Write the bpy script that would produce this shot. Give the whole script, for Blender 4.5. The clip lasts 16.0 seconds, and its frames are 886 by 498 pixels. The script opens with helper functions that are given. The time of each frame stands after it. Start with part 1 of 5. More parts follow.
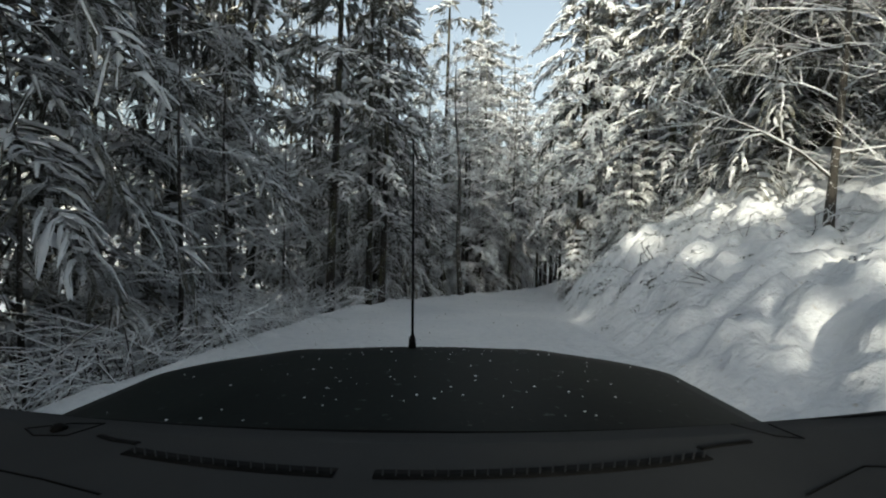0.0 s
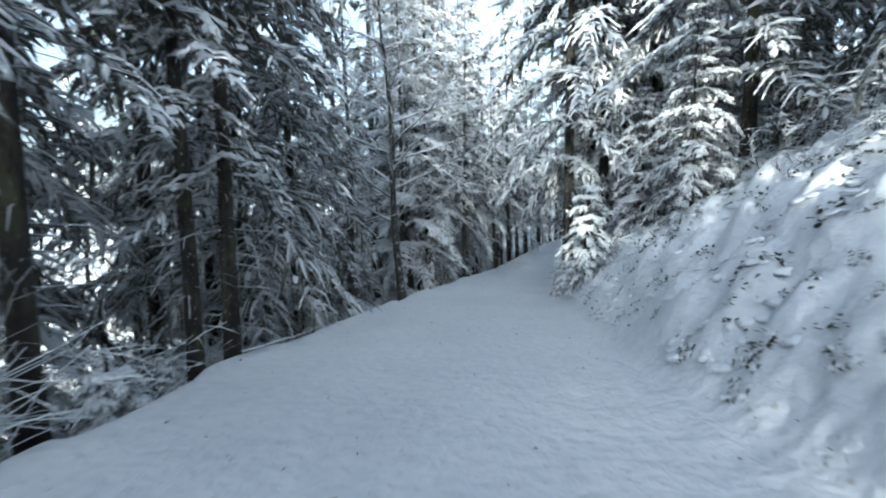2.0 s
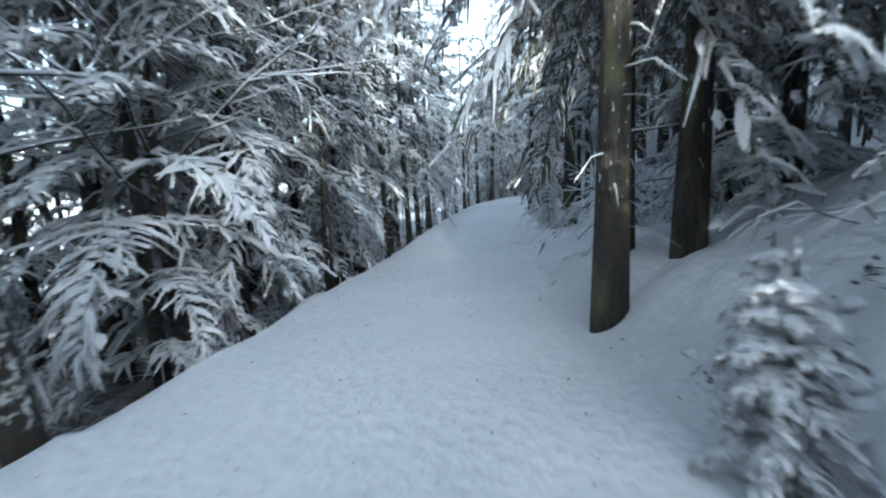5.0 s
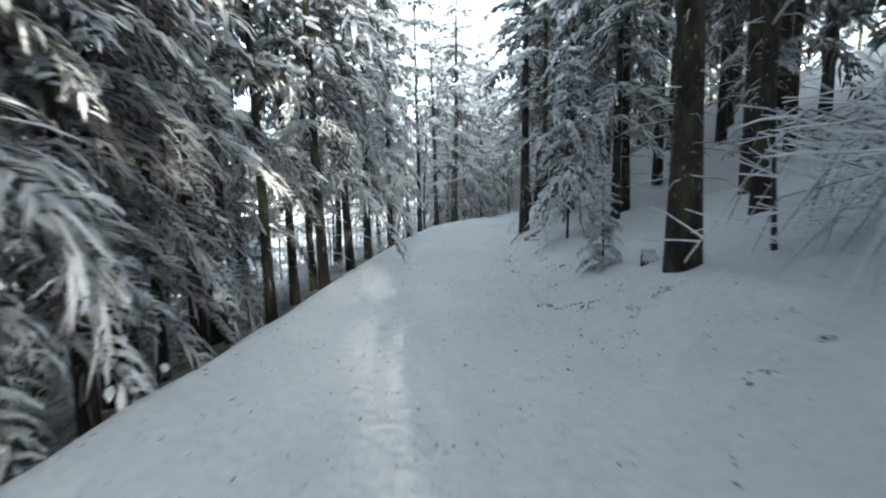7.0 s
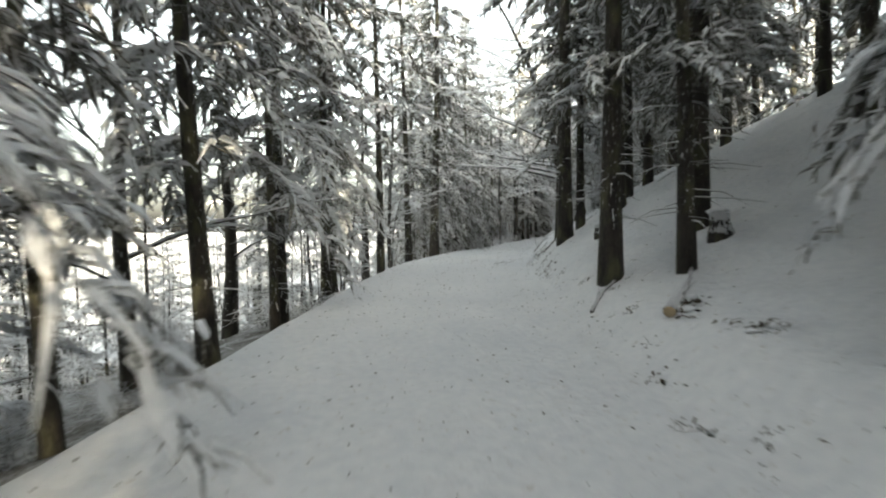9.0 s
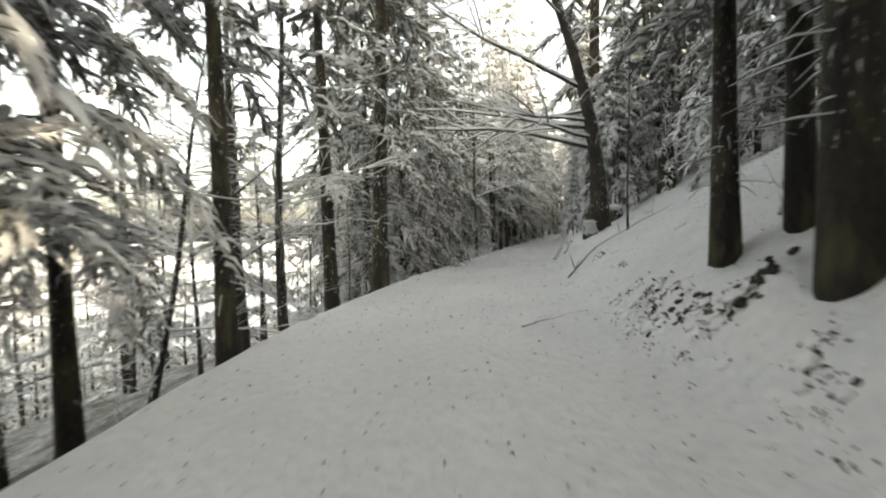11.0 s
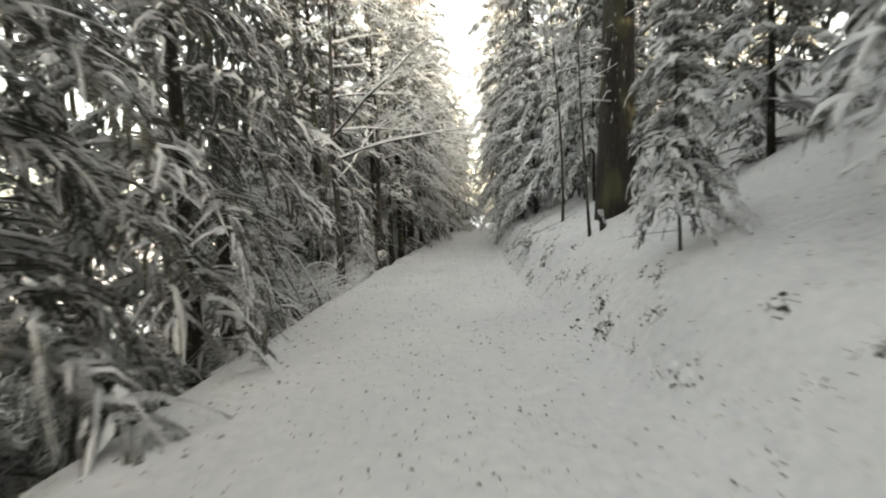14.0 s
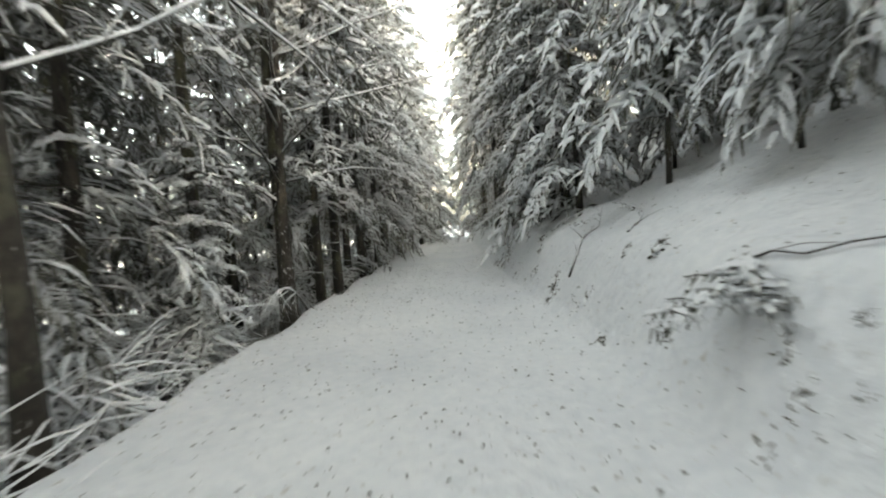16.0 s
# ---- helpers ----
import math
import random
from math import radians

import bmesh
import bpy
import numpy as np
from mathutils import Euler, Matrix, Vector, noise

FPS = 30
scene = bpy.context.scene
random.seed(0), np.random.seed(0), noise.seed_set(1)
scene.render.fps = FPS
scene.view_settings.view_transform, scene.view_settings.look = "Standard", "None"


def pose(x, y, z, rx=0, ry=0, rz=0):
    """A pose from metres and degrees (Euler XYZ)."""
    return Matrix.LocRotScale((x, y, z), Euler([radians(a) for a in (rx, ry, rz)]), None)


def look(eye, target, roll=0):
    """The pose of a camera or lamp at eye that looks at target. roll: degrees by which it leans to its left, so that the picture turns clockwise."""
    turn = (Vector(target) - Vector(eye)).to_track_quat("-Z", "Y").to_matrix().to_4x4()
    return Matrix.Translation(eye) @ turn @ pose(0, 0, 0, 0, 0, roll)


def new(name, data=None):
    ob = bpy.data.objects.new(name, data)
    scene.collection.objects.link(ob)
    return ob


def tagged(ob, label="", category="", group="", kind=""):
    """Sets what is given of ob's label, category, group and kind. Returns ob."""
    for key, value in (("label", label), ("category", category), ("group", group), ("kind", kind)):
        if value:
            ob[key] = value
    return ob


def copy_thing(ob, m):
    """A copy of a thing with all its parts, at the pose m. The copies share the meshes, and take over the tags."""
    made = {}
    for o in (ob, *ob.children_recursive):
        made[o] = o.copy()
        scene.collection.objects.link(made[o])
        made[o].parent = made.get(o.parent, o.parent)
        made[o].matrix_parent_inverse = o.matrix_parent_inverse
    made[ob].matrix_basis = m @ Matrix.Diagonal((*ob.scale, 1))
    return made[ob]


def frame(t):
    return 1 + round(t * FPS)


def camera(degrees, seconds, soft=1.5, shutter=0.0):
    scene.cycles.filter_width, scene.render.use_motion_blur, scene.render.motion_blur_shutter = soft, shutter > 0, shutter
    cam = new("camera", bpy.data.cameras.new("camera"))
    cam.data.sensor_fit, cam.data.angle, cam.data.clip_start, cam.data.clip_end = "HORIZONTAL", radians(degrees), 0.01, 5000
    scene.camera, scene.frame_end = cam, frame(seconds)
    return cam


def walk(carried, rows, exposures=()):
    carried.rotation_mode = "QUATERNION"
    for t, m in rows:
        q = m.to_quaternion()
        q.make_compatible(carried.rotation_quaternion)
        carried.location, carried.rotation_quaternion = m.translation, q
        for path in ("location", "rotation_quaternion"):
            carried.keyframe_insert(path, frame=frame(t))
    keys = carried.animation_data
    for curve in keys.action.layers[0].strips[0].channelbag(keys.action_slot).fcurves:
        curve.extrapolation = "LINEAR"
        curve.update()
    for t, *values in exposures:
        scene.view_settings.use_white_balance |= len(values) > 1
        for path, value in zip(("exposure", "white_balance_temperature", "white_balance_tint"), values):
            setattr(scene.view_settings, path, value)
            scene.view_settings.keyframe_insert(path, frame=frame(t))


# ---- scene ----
# A forest track under snow, driven along in winter shade.
cam = camera(87.5, 16.0, 2.0, 0.35)
PATH = [
    (0, (0.000, 0.000, 1.400), (-0.002, 1.998, 1.310), 1.6),
    (0.034, (0.000, 0.004, 1.400), (-0.002, 2.002, 1.310), 1.6),
    (0.5, (-0.000, 2.069, 1.352), (0.056, 4.066, 1.254), 0.8),
    (1, (0.077, 3.947, 1.327), (0.180, 5.941, 1.207), -0.2),
    (1.5, (0.169, 5.820, 1.222), (0.340, 7.804, 1.038), 0.5),
    (2, (0.385, 7.553, 1.113), (0.635, 9.526, 0.910), -0.9),
    (2.5, (0.585, 9.129, 1.001), (0.904, 11.090, 0.768), -0.1),
    (3, (0.940, 10.756, 0.862), (1.336, 12.700, 0.605), -1.0),
    (3.5, (1.357, 12.497, 0.690), (1.837, 14.418, 0.412), -1.0),
    (4, (1.881, 14.449, 0.450), (2.421, 16.351, 0.149), -1.3),
    (4.5, (2.457, 16.444, 0.211), (3.068, 18.322, -0.107), -1.7),
    (5, (3.136, 18.525, -0.024), (3.817, 20.377, -0.350), -2.3),
    (5.5, (3.917, 20.693, -0.257), (4.663, 22.520, -0.580), -2.8),
    (6, (4.801, 22.947, -0.487), (5.602, 24.753, -0.793), -2.9),
    (6.5, (5.788, 25.286, -0.715), (6.631, 27.079, -0.990), -2.4),
    (7, (6.826, 27.669, -0.941), (7.707, 29.451, -1.165), -1.0),
    (7.5, (7.960, 30.080, -1.142), (8.871, 31.850, -1.340), -0.5),
    (8, (9.095, 32.401, -1.307), (10.033, 34.162, -1.451), -0.5),
    (8.5, (10.198, 34.642, -1.373), (11.162, 36.390, -1.486), -0.6),
    (9, (11.329, 36.863, -1.426), (12.316, 38.601, -1.512), -0.8),
    (9.5, (12.518, 39.046, -1.455), (13.526, 40.772, -1.535), -1.1),
    (10, (13.764, 41.190, -1.458), (14.799, 42.900, -1.542), -1.4),
    (10.5, (15.069, 43.296, -1.437), (16.142, 44.982, -1.520), -1.7),
    (11, (16.431, 45.362, -1.392), (17.561, 47.012, -1.455), -1.8),
    (11.5, (17.822, 47.410, -1.333), (19.012, 49.016, -1.364), -1.8),
    (12, (19.390, 49.401, -1.256), (20.651, 50.953, -1.254), -1.7),
    (12.5, (21.028, 51.314, -1.231), (22.368, 52.799, -1.250), -2.3),
    (13, (22.736, 53.058, -1.235), (24.147, 54.476, -1.266), -3.0),
    (13.5, (24.480, 54.809, -1.214), (25.939, 56.177, -1.261), -2.0),
    (14, (26.273, 56.497, -1.246), (27.757, 57.834, -1.343), -2.6),
    (14.5, (28.044, 58.107, -1.278), (29.551, 59.418, -1.365), -3.3),
    (15, (29.808, 59.660, -1.309), (31.334, 60.950, -1.393), -3.3),
    (15.5, (31.575, 61.213, -1.264), (33.130, 62.470, -1.300), -3.6),
    (16, (33.516, 62.802, -1.275), (35.086, 64.040, -1.333), -3.9),
]
walk(cam, [(t, look(eye, target, roll)) for t, eye, target, roll in PATH],
     [(0.0, 1.0, 5900, 2), (0.7, 1.5, 5500, 2), (1.5, 1.9, 5150, 2), (4.0, 2.35, 5050, 1), (6.5, 2.8, 5500, 2), (8.5, 2.75, 6600, 3), (11.0, 2.7, 7400, 6), (12.5, 2.8, 7500, 6), (14.0, 3.15, 7600, 6), (16.0, 3.4, 7100, 3)])

# ---- sky and sun ----
SUN_YAW, SUN_UP = 165.0, 10.0      # degrees to the left of +y, and above the horizon
world = bpy.data.worlds.new("winter_sky")
scene.world = world
world.use_nodes = True
wn = world.node_tree.nodes
sky = wn.new("ShaderNodeTexSky")
sky.sky_type, sky.sun_disc = "NISHITA", False
sky.sun_elevation, sky.sun_rotation = radians(SUN_UP), radians(-SUN_YAW)
sky.air_density, sky.dust_density, sky.ozone_density = 1.0, 6.0, 0.6
wn["Background"].inputs["Strength"].default_value = 0.15
haze = wn.new("ShaderNodeHueSaturation")      # thin winter haze pales the sky
haze.inputs["Saturation"].default_value = 0.38
world.node_tree.links.new(sky.outputs[0], haze.inputs["Color"])
world.node_tree.links.new(haze.outputs[0], wn["Background"].inputs["Color"])
sun = new("sun", bpy.data.lights.new("sun", "SUN"))
sun.data.energy, sun.data.angle, sun.data.color = 4.0, radians(0.6), (1.0, 0.86, 0.66)
sun_way = Vector((-math.sin(radians(SUN_YAW)) * math.cos(radians(SUN_UP)), math.cos(radians(SUN_YAW)) * math.cos(radians(SUN_UP)), math.sin(radians(SUN_UP))))
sun.matrix_world = look(sun_way * 80, (0, 0, 0))


# ---- materials ----
def material(name, colours, rough=0.8, scale=3.0, fine=40.0, bump=0.3, bump_scale=30.0, distance=0.02, spread=(0.35, 0.65), stretch=(1, 1, 1),
             metal=0.0, per_object=0.0, fleck=None, top=None, coat=0.0, gloss=0.5):
    """Noise at two sizes between colours, with a bump; fleck: (colour, scale, from, to) laid over by a third noise."""
    m = bpy.data.materials.new(name)
    m.use_nodes = True
    nt = m.node_tree
    n, link = nt.nodes, nt.links.new
    shader = n["Principled BSDF"]
    place = n.new("ShaderNodeTexCoord")
    size = n.new("ShaderNodeMapping")
    size.inputs["Scale"].default_value = stretch
    link(place.outputs["Object"], size.inputs["Vector"])
    big, small = n.new("ShaderNodeTexNoise"), n.new("ShaderNodeTexNoise")
    for tex, s in ((big, scale), (small, fine)):
        tex.inputs["Scale"].default_value = s
        tex.inputs["Detail"].default_value = 4
        link(size.outputs[0], tex.inputs["Vector"])
    mixed = n.new("ShaderNodeMath")
    mixed.operation = "MULTIPLY_ADD"
    mixed.inputs[1].default_value = 0.45
    link(small.outputs["Fac"], mixed.inputs[0])
    half = n.new("ShaderNodeMath")
    half.operation = "MULTIPLY"
    half.inputs[1].default_value = 0.55
    link(big.outputs["Fac"], half.inputs[0])
    link(half.outputs[0], mixed.inputs[2])
    ramp = n.new("ShaderNodeValToRGB")
    ramp.color_ramp.elements[0].position, ramp.color_ramp.elements[1].position = spread
    ramp.color_ramp.elements[0].color, ramp.color_ramp.elements[1].color = (*colours[0], 1), (*colours[1], 1)
    link(mixed.outputs[0], ramp.inputs["Fac"])
    out = ramp.outputs["Color"]
    if fleck:
        tex, step = n.new("ShaderNodeTexNoise"), n.new("ShaderNodeMapRange")
        tex.inputs["Scale"].default_value, tex.inputs["Detail"].default_value = fleck[1], 5
        link(size.outputs[0], tex.inputs["Vector"])
        step.inputs["From Min"].default_value, step.inputs["From Max"].default_value = fleck[2], fleck[3]
        link(tex.outputs["Fac"], step.inputs["Value"])
        over = n.new("ShaderNodeMix")
        over.data_type = "RGBA"
        link(step.outputs[0], over.inputs["Factor"])
        link(out, over.inputs["A"])
        over.inputs["B"].default_value = (*fleck[0], 1)
        out = over.outputs["Result"]
    if top:
        # snow caught on what faces up: (colour, from, to)
        face, part_z, grain, step, over = (n.new("ShaderNode" + k) for k in ("NewGeometry", "SeparateXYZ", "Math", "MapRange", "Mix"))
        link(face.outputs["Normal"], part_z.inputs[0])
        grain.operation = "ADD"
        link(part_z.outputs["Z"], grain.inputs[0])
        link(small.outputs["Fac"], grain.inputs[1])
        step.inputs["From Min"].default_value, step.inputs["From Max"].default_value = top[1], top[2]
        link(grain.outputs[0], step.inputs["Value"])
        over.data_type = "RGBA"
        link(step.outputs[0], over.inputs["Factor"])
        link(out, over.inputs["A"])
        over.inputs["B"].default_value = (*top[0], 1)
        out = over.outputs["Result"]
    if per_object:
        info, vary, hue = n.new("ShaderNodeObjectInfo"), n.new("ShaderNodeMapRange"), n.new("ShaderNodeHueSaturation")
        vary.inputs["To Min"].default_value, vary.inputs["To Max"].default_value = 1 - per_object, 1 + per_object
        link(info.outputs["Random"], vary.inputs["Value"])
        link(vary.outputs[0], hue.inputs["Value"])
        link(out, hue.inputs["Color"])
        out = hue.outputs["Color"]
    link(out, shader.inputs["Base Color"])
    shader.inputs["Roughness"].default_value, shader.inputs["Metallic"].default_value = rough, metal
    shader.inputs["Coat Weight"].default_value, shader.inputs["Specular IOR Level"].default_value = coat, gloss
    if bump:
        tex, relief = n.new("ShaderNodeTexNoise"), n.new("ShaderNodeBump")
        tex.inputs["Scale"].default_value, tex.inputs["Detail"].default_value = bump_scale, 6
        link(size.outputs[0], tex.inputs["Vector"])
        relief.inputs["Strength"].default_value, relief.inputs["Distance"].default_value = bump, distance
        link(tex.outputs["Fac"], relief.inputs["Height"])
        link(relief.outputs[0], shader.inputs["Normal"])
    return m


SNOW_GROUND = material("packed_snow", ((0.66, 0.68, 0.71), (0.80, 0.81, 0.82)), 0.65, 0.5, 9.0, 0.8, 7.0, 0.06,
                       fleck=((0.55, 0.53, 0.50), 14.0, 0.64, 0.74))
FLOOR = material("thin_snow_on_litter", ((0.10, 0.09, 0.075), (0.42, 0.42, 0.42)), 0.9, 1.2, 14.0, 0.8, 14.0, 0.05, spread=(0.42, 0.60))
SNOW = material("fresh_snow", ((0.74, 0.76, 0.79), (0.84, 0.85, 0.86)), 0.6, 2.0, 25.0, 0.6, 18.0, 0.04)
NEEDLES = material("spruce_needles", ((0.034, 0.034, 0.020), (0.105, 0.100, 0.070)), 0.75, 2.5, 40.0, 1.0, 60.0, 0.04, per_object=0.2,
                   fleck=((0.50, 0.49, 0.46), 60.0, 0.50, 0.68), top=((0.68, 0.70, 0.72), 1.05, 1.5))
BARK = material("spruce_bark", ((0.012, 0.010, 0.008), (0.048, 0.041, 0.033)), 0.9, 3.0, 26.0, 1.0, 22.0, 0.06, stretch=(1, 1, 0.35), per_object=0.2,
                fleck=((0.085, 0.085, 0.045), 4.0, 0.48, 0.68), top=((0.58, 0.59, 0.61), 0.66, 0.74))
BEECH_BARK = material("beech_bark", ((0.016, 0.014, 0.011), (0.060, 0.052, 0.043)), 0.85, 2.0, 18.0, 0.8, 15.0, 0.04, stretch=(1, 1, 0.6), per_object=0.15,
                      fleck=((0.10, 0.105, 0.07), 3.0, 0.56, 0.72), top=((0.60, 0.61, 0.63), 0.66, 0.74))
TWIG = material("frosted_twig", ((0.16, 0.15, 0.14), (0.68, 0.69, 0.70)), 0.8, 8.0, 50.0, 0.5, 60.0, 0.01, spread=(0.38, 0.54))
DRY = material("dry_leaf", ((0.03, 0.026, 0.018), (0.10, 0.08, 0.05)), 0.85, 6.0, 60.0, 0.5, 60.0, 0.01)
EARTH = material("bare_earth", ((0.014, 0.012, 0.009), (0.055, 0.046, 0.034)), 0.95, 4.0, 40.0, 1.0, 30.0, 0.04)
GREEN = material("winter_green_leaf", ((0.018, 0.022, 0.012), (0.05, 0.055, 0.03)), 0.7, 6.0, 50.0, 0.6, 50.0, 0.01)


# ---- building blocks ----
class Geo:
    """Loose faces gathered for one mesh."""

    def __init__(self):
        self.v, self.f = [], []

    def add(self, points, faces):
        n = len(self.v)
        self.v.extend(points)
        self.f.extend([tuple(n + i for i in face) for face in faces])

    def tube(self, points, radii, sides=6, cap=True):
        n, count = len(self.v), len(points)
        for k, p in enumerate(points):
            a, b = points[max(k - 1, 0)], points[min(k + 1, count - 1)]
            way = (b - a).normalized()
            side = way.cross(Vector((0, 0, 1)) if abs(way.z) < 0.9 else Vector((1, 0, 0))).normalized()
            up = side.cross(way)
            for j in range(sides):
                w = 2 * math.pi * j / sides
                self.v.append(p + (side * math.cos(w) + up * math.sin(w)) * radii[k])
        for k in range(count - 1):
            for j in range(sides):
                a, b = n + k * sides + j, n + k * sides + (j + 1) % sides
                self.f.append((a, b, b + sides, a + sides))
        if cap:
            self.f.append(tuple(n + (count - 1) * sides + j for j in range(sides)))
            self.f.append(tuple(n + j for j in reversed(range(sides))))

    def ridge(self, points, halves, rise, drop):
        """A roof-like strip along points: its ridge is lifted by rise, its edges hang by drop; it has an underside."""
        n, count = len(self.v), len(points)
        for k, p in enumerate(points):
            a, b = points[max(k - 1, 0)], points[min(k + 1, count - 1)]
            way = b - a
            side = Vector((way.y, -way.x, 0))
            side = side.normalized() if side.length > 1e-6 else Vector((1, 0, 0))
            h = halves[k]
            self.v += [p + side * h - Vector((0, 0, drop[k])), p + Vector((0, 0, rise[k])), p - side * h - Vector((0, 0, drop[k]))]
        for k in range(count - 1):
            a = n + 3 * k
            self.f += [(a, a + 3, a + 4, a + 1), (a + 1, a + 4, a + 5, a + 2)]

    def mesh(self, name, mat, smooth=True):
        me = bpy.data.meshes.new(name)
        me.from_pydata([tuple(p) for p in self.v], [], self.f)
        me.materials.append(mat)
        if smooth:
            me.shade_smooth()
        me.update()
        return me


def part(name, geo, mat, parent, label="", smooth=True):
    ob = new(name, geo.mesh(name, mat, smooth))
    ob.parent = parent
    if label:
        ob["label"] = label
    return ob


# ---- the lie of the land ----
# Middle of the driven line: x, y, height of the snow
ROAD = np.array([
    (1.50, -40.00, 2.00), (1.20, -20.00, 0.90), (0.00, 0.00, 0.00), (0.08, 3.95, -0.07), (0.38, 7.55, -0.29),
    (0.94, 10.76, -0.54), (1.88, 14.45, -0.95), (3.14, 18.53, -1.42), (4.80, 22.95, -1.89), (6.83, 27.67, -2.34),
    (9.10, 32.40, -2.71), (11.33, 36.86, -2.83), (13.76, 41.19, -2.86), (16.43, 45.36, -2.79), (19.39, 49.40, -2.66),
    (22.74, 53.06, -2.64), (26.27, 56.50, -2.65), (29.81, 59.66, -2.71), (33.52, 62.80, -2.68), (45.40, 72.05, -2.43),
    (57.60, 81.10, -2.10), (70.00, 90.00, -1.80), (91.20, 104.60, -1.50), (137.00, 136.50, -0.90)])


def along_road(step=0.25):
    """Even steps along the road, by a smooth curve through its points."""
    d = np.r_[0, np.cumsum(np.linalg.norm(np.diff(ROAD, axis=0), axis=1))]
    slope = np.gradient(ROAD, d, axis=0)
    s = np.arange(0, d[-1], step)
    k = np.clip(np.searchsorted(d, s, side="right") - 1, 0, len(d) - 2)
    gap = (d[k + 1] - d[k])[:, None]
    u = (s - d[k])[:, None] / gap
    p = ((2 * u**3 - 3 * u**2 + 1) * ROAD[k] + (u**3 - 2 * u**2 + u) * gap * slope[k]
         + (3 * u**2 - 2 * u**3) * ROAD[k + 1] + (u**3 - u**2) * gap * slope[k + 1])
    start = d[2]
    return s - start, p


ROAD_S, ROAD_P = along_road()
_t = np.gradient(ROAD_P[:, :2], axis=0)
ROAD_T = _t / np.linalg.norm(_t, axis=1)[:, None]


def at_road(s, u):
    """The place in plan s metres along the road and u metres to its right."""
    x, y = np.interp(s, ROAD_S, ROAD_P[:, 0]), np.interp(s, ROAD_S, ROAD_P[:, 1])
    tx, ty = np.interp(s, ROAD_S, ROAD_T[:, 0]), np.interp(s, ROAD_S, ROAD_T[:, 1])
    return x + u * ty, y - u * tx


def road_at(x, y):
    """The s and u of a place in plan."""
    k = int(np.argmin((ROAD_P[:, 0] - x) ** 2 + (ROAD_P[:, 1] - y) ** 2))
    dx, dy = x - ROAD_P[k, 0], y - ROAD_P[k, 1]
    tx, ty = ROAD_T[k]
    return ROAD_S[k] + dx * tx + dy * ty, dx * ty - dy * tx


def soft_step(x):
    x = min(max(x, 0.0), 1.0)
    return x * x * (3 - 2 * x)


def foot(s):
    """How far to the right the bank begins."""
    return float(np.interp(s, [-5, 5, 12, 24, 34, 42, 50, 70, 95], [2.4, 2.3, 1.7, 1.45, 1.8, 1.8, 1.9, 1.5, 1.5]))


def edge(s):
    """How far to the left the road's edge lies."""
    return float(np.interp(s, [-5, 8, 20, 45, 60, 80], [3.2, 2.9, 2.6, 2.5, 2.5, 2.6])) + 0.12 * noise.noise((s * 0.5, 7, 0))


def swell(x, y, k):
    """Rounded heaps with creases between them, 0 to 1."""
    near = noise.voronoi((x + 0.5 * noise.noise((x, y, k + 5)), y + 0.5 * noise.noise((y, x, k + 9)), k))[0][0]
    return max(0.0, 1.0 - 1.6 * near * near)


def lie(s, u):
    """The height of the ground at s along and u to the right of the road."""
    z = float(np.interp(s, ROAD_S, ROAD_P[:, 2]))
    f, e = foot(s), edge(s)
    if u > f:
        d = u - f
        steep = float(np.interp(s, [5, 11, 22, 30, 40, 50, 62, 69], [0.35, 0.8, 0.5, 0.15, 0.15, 0.35, 0.35, 0.6]))
        grade = float(np.interp(s, [5, 13, 20, 29, 44, 53], [0.22, 0.55, 0.55, 0.30, 0.32, 0.55]))
        z += grade * min(d, 9) + 0.38 * max(d - 9, 0) + steep * soft_step(d / float(np.interp(s, [20, 26], [2.0, 0.8])))
        rough = soft_step(d / 0.7)
        lumpy = rough * soft_step((23 - s) / 3)
        if lumpy > 0:
            z += lumpy * (0.20 * abs(noise.noise((s * 1.7, u * 1.7, 12))) + 0.20 * swell(s * 2.3, u * 2.3, 12) + 0.15 * swell(s * 4.2, u * 4.2, 15))
        z += rough * ((0.10 + 0.16 * soft_step((24 - s) / 4)) * noise.noise((s * 1.7, u * 1.7, 3)) + (0.05 + 0.07 * soft_step((24 - s) / 4)) * noise.noise((s * 3.6, u * 3.6, 5)) + 0.25 * noise.noise((s * 0.3, u * 0.3, 1)))
    elif u < -e:
        d = -e - u
        z -= 0.80 * min(d, 1.2) + 0.30 * max(min(d - 1.2, 8), 0) + 0.45 * max(min(d - 9.2, 30), 0)
        rough = soft_step(d / 1.0)
        z += rough * (0.10 * noise.noise((s * 1.3, u * 1.3, 9)) + 0.3 * noise.noise((s * 0.3, u * 0.3, 2)))
    else:
        z += 0.02 * noise.noise((s * 2.2, u * 3.0, 4)) + 0.03 * noise.noise((s * 0.5, u * 0.8, 6))
        for rut in (-0.95, 0.6):
            z -= 0.035 * math.exp(-((u - rut) / 0.22) ** 2)
        z += 0.05 * soft_step(1 - (u + e) / 0.5) + 0.06 * soft_step(1 - (f - u) / 0.4)
    return z


def ground_at(x, y):
    return lie(*road_at(x, y))


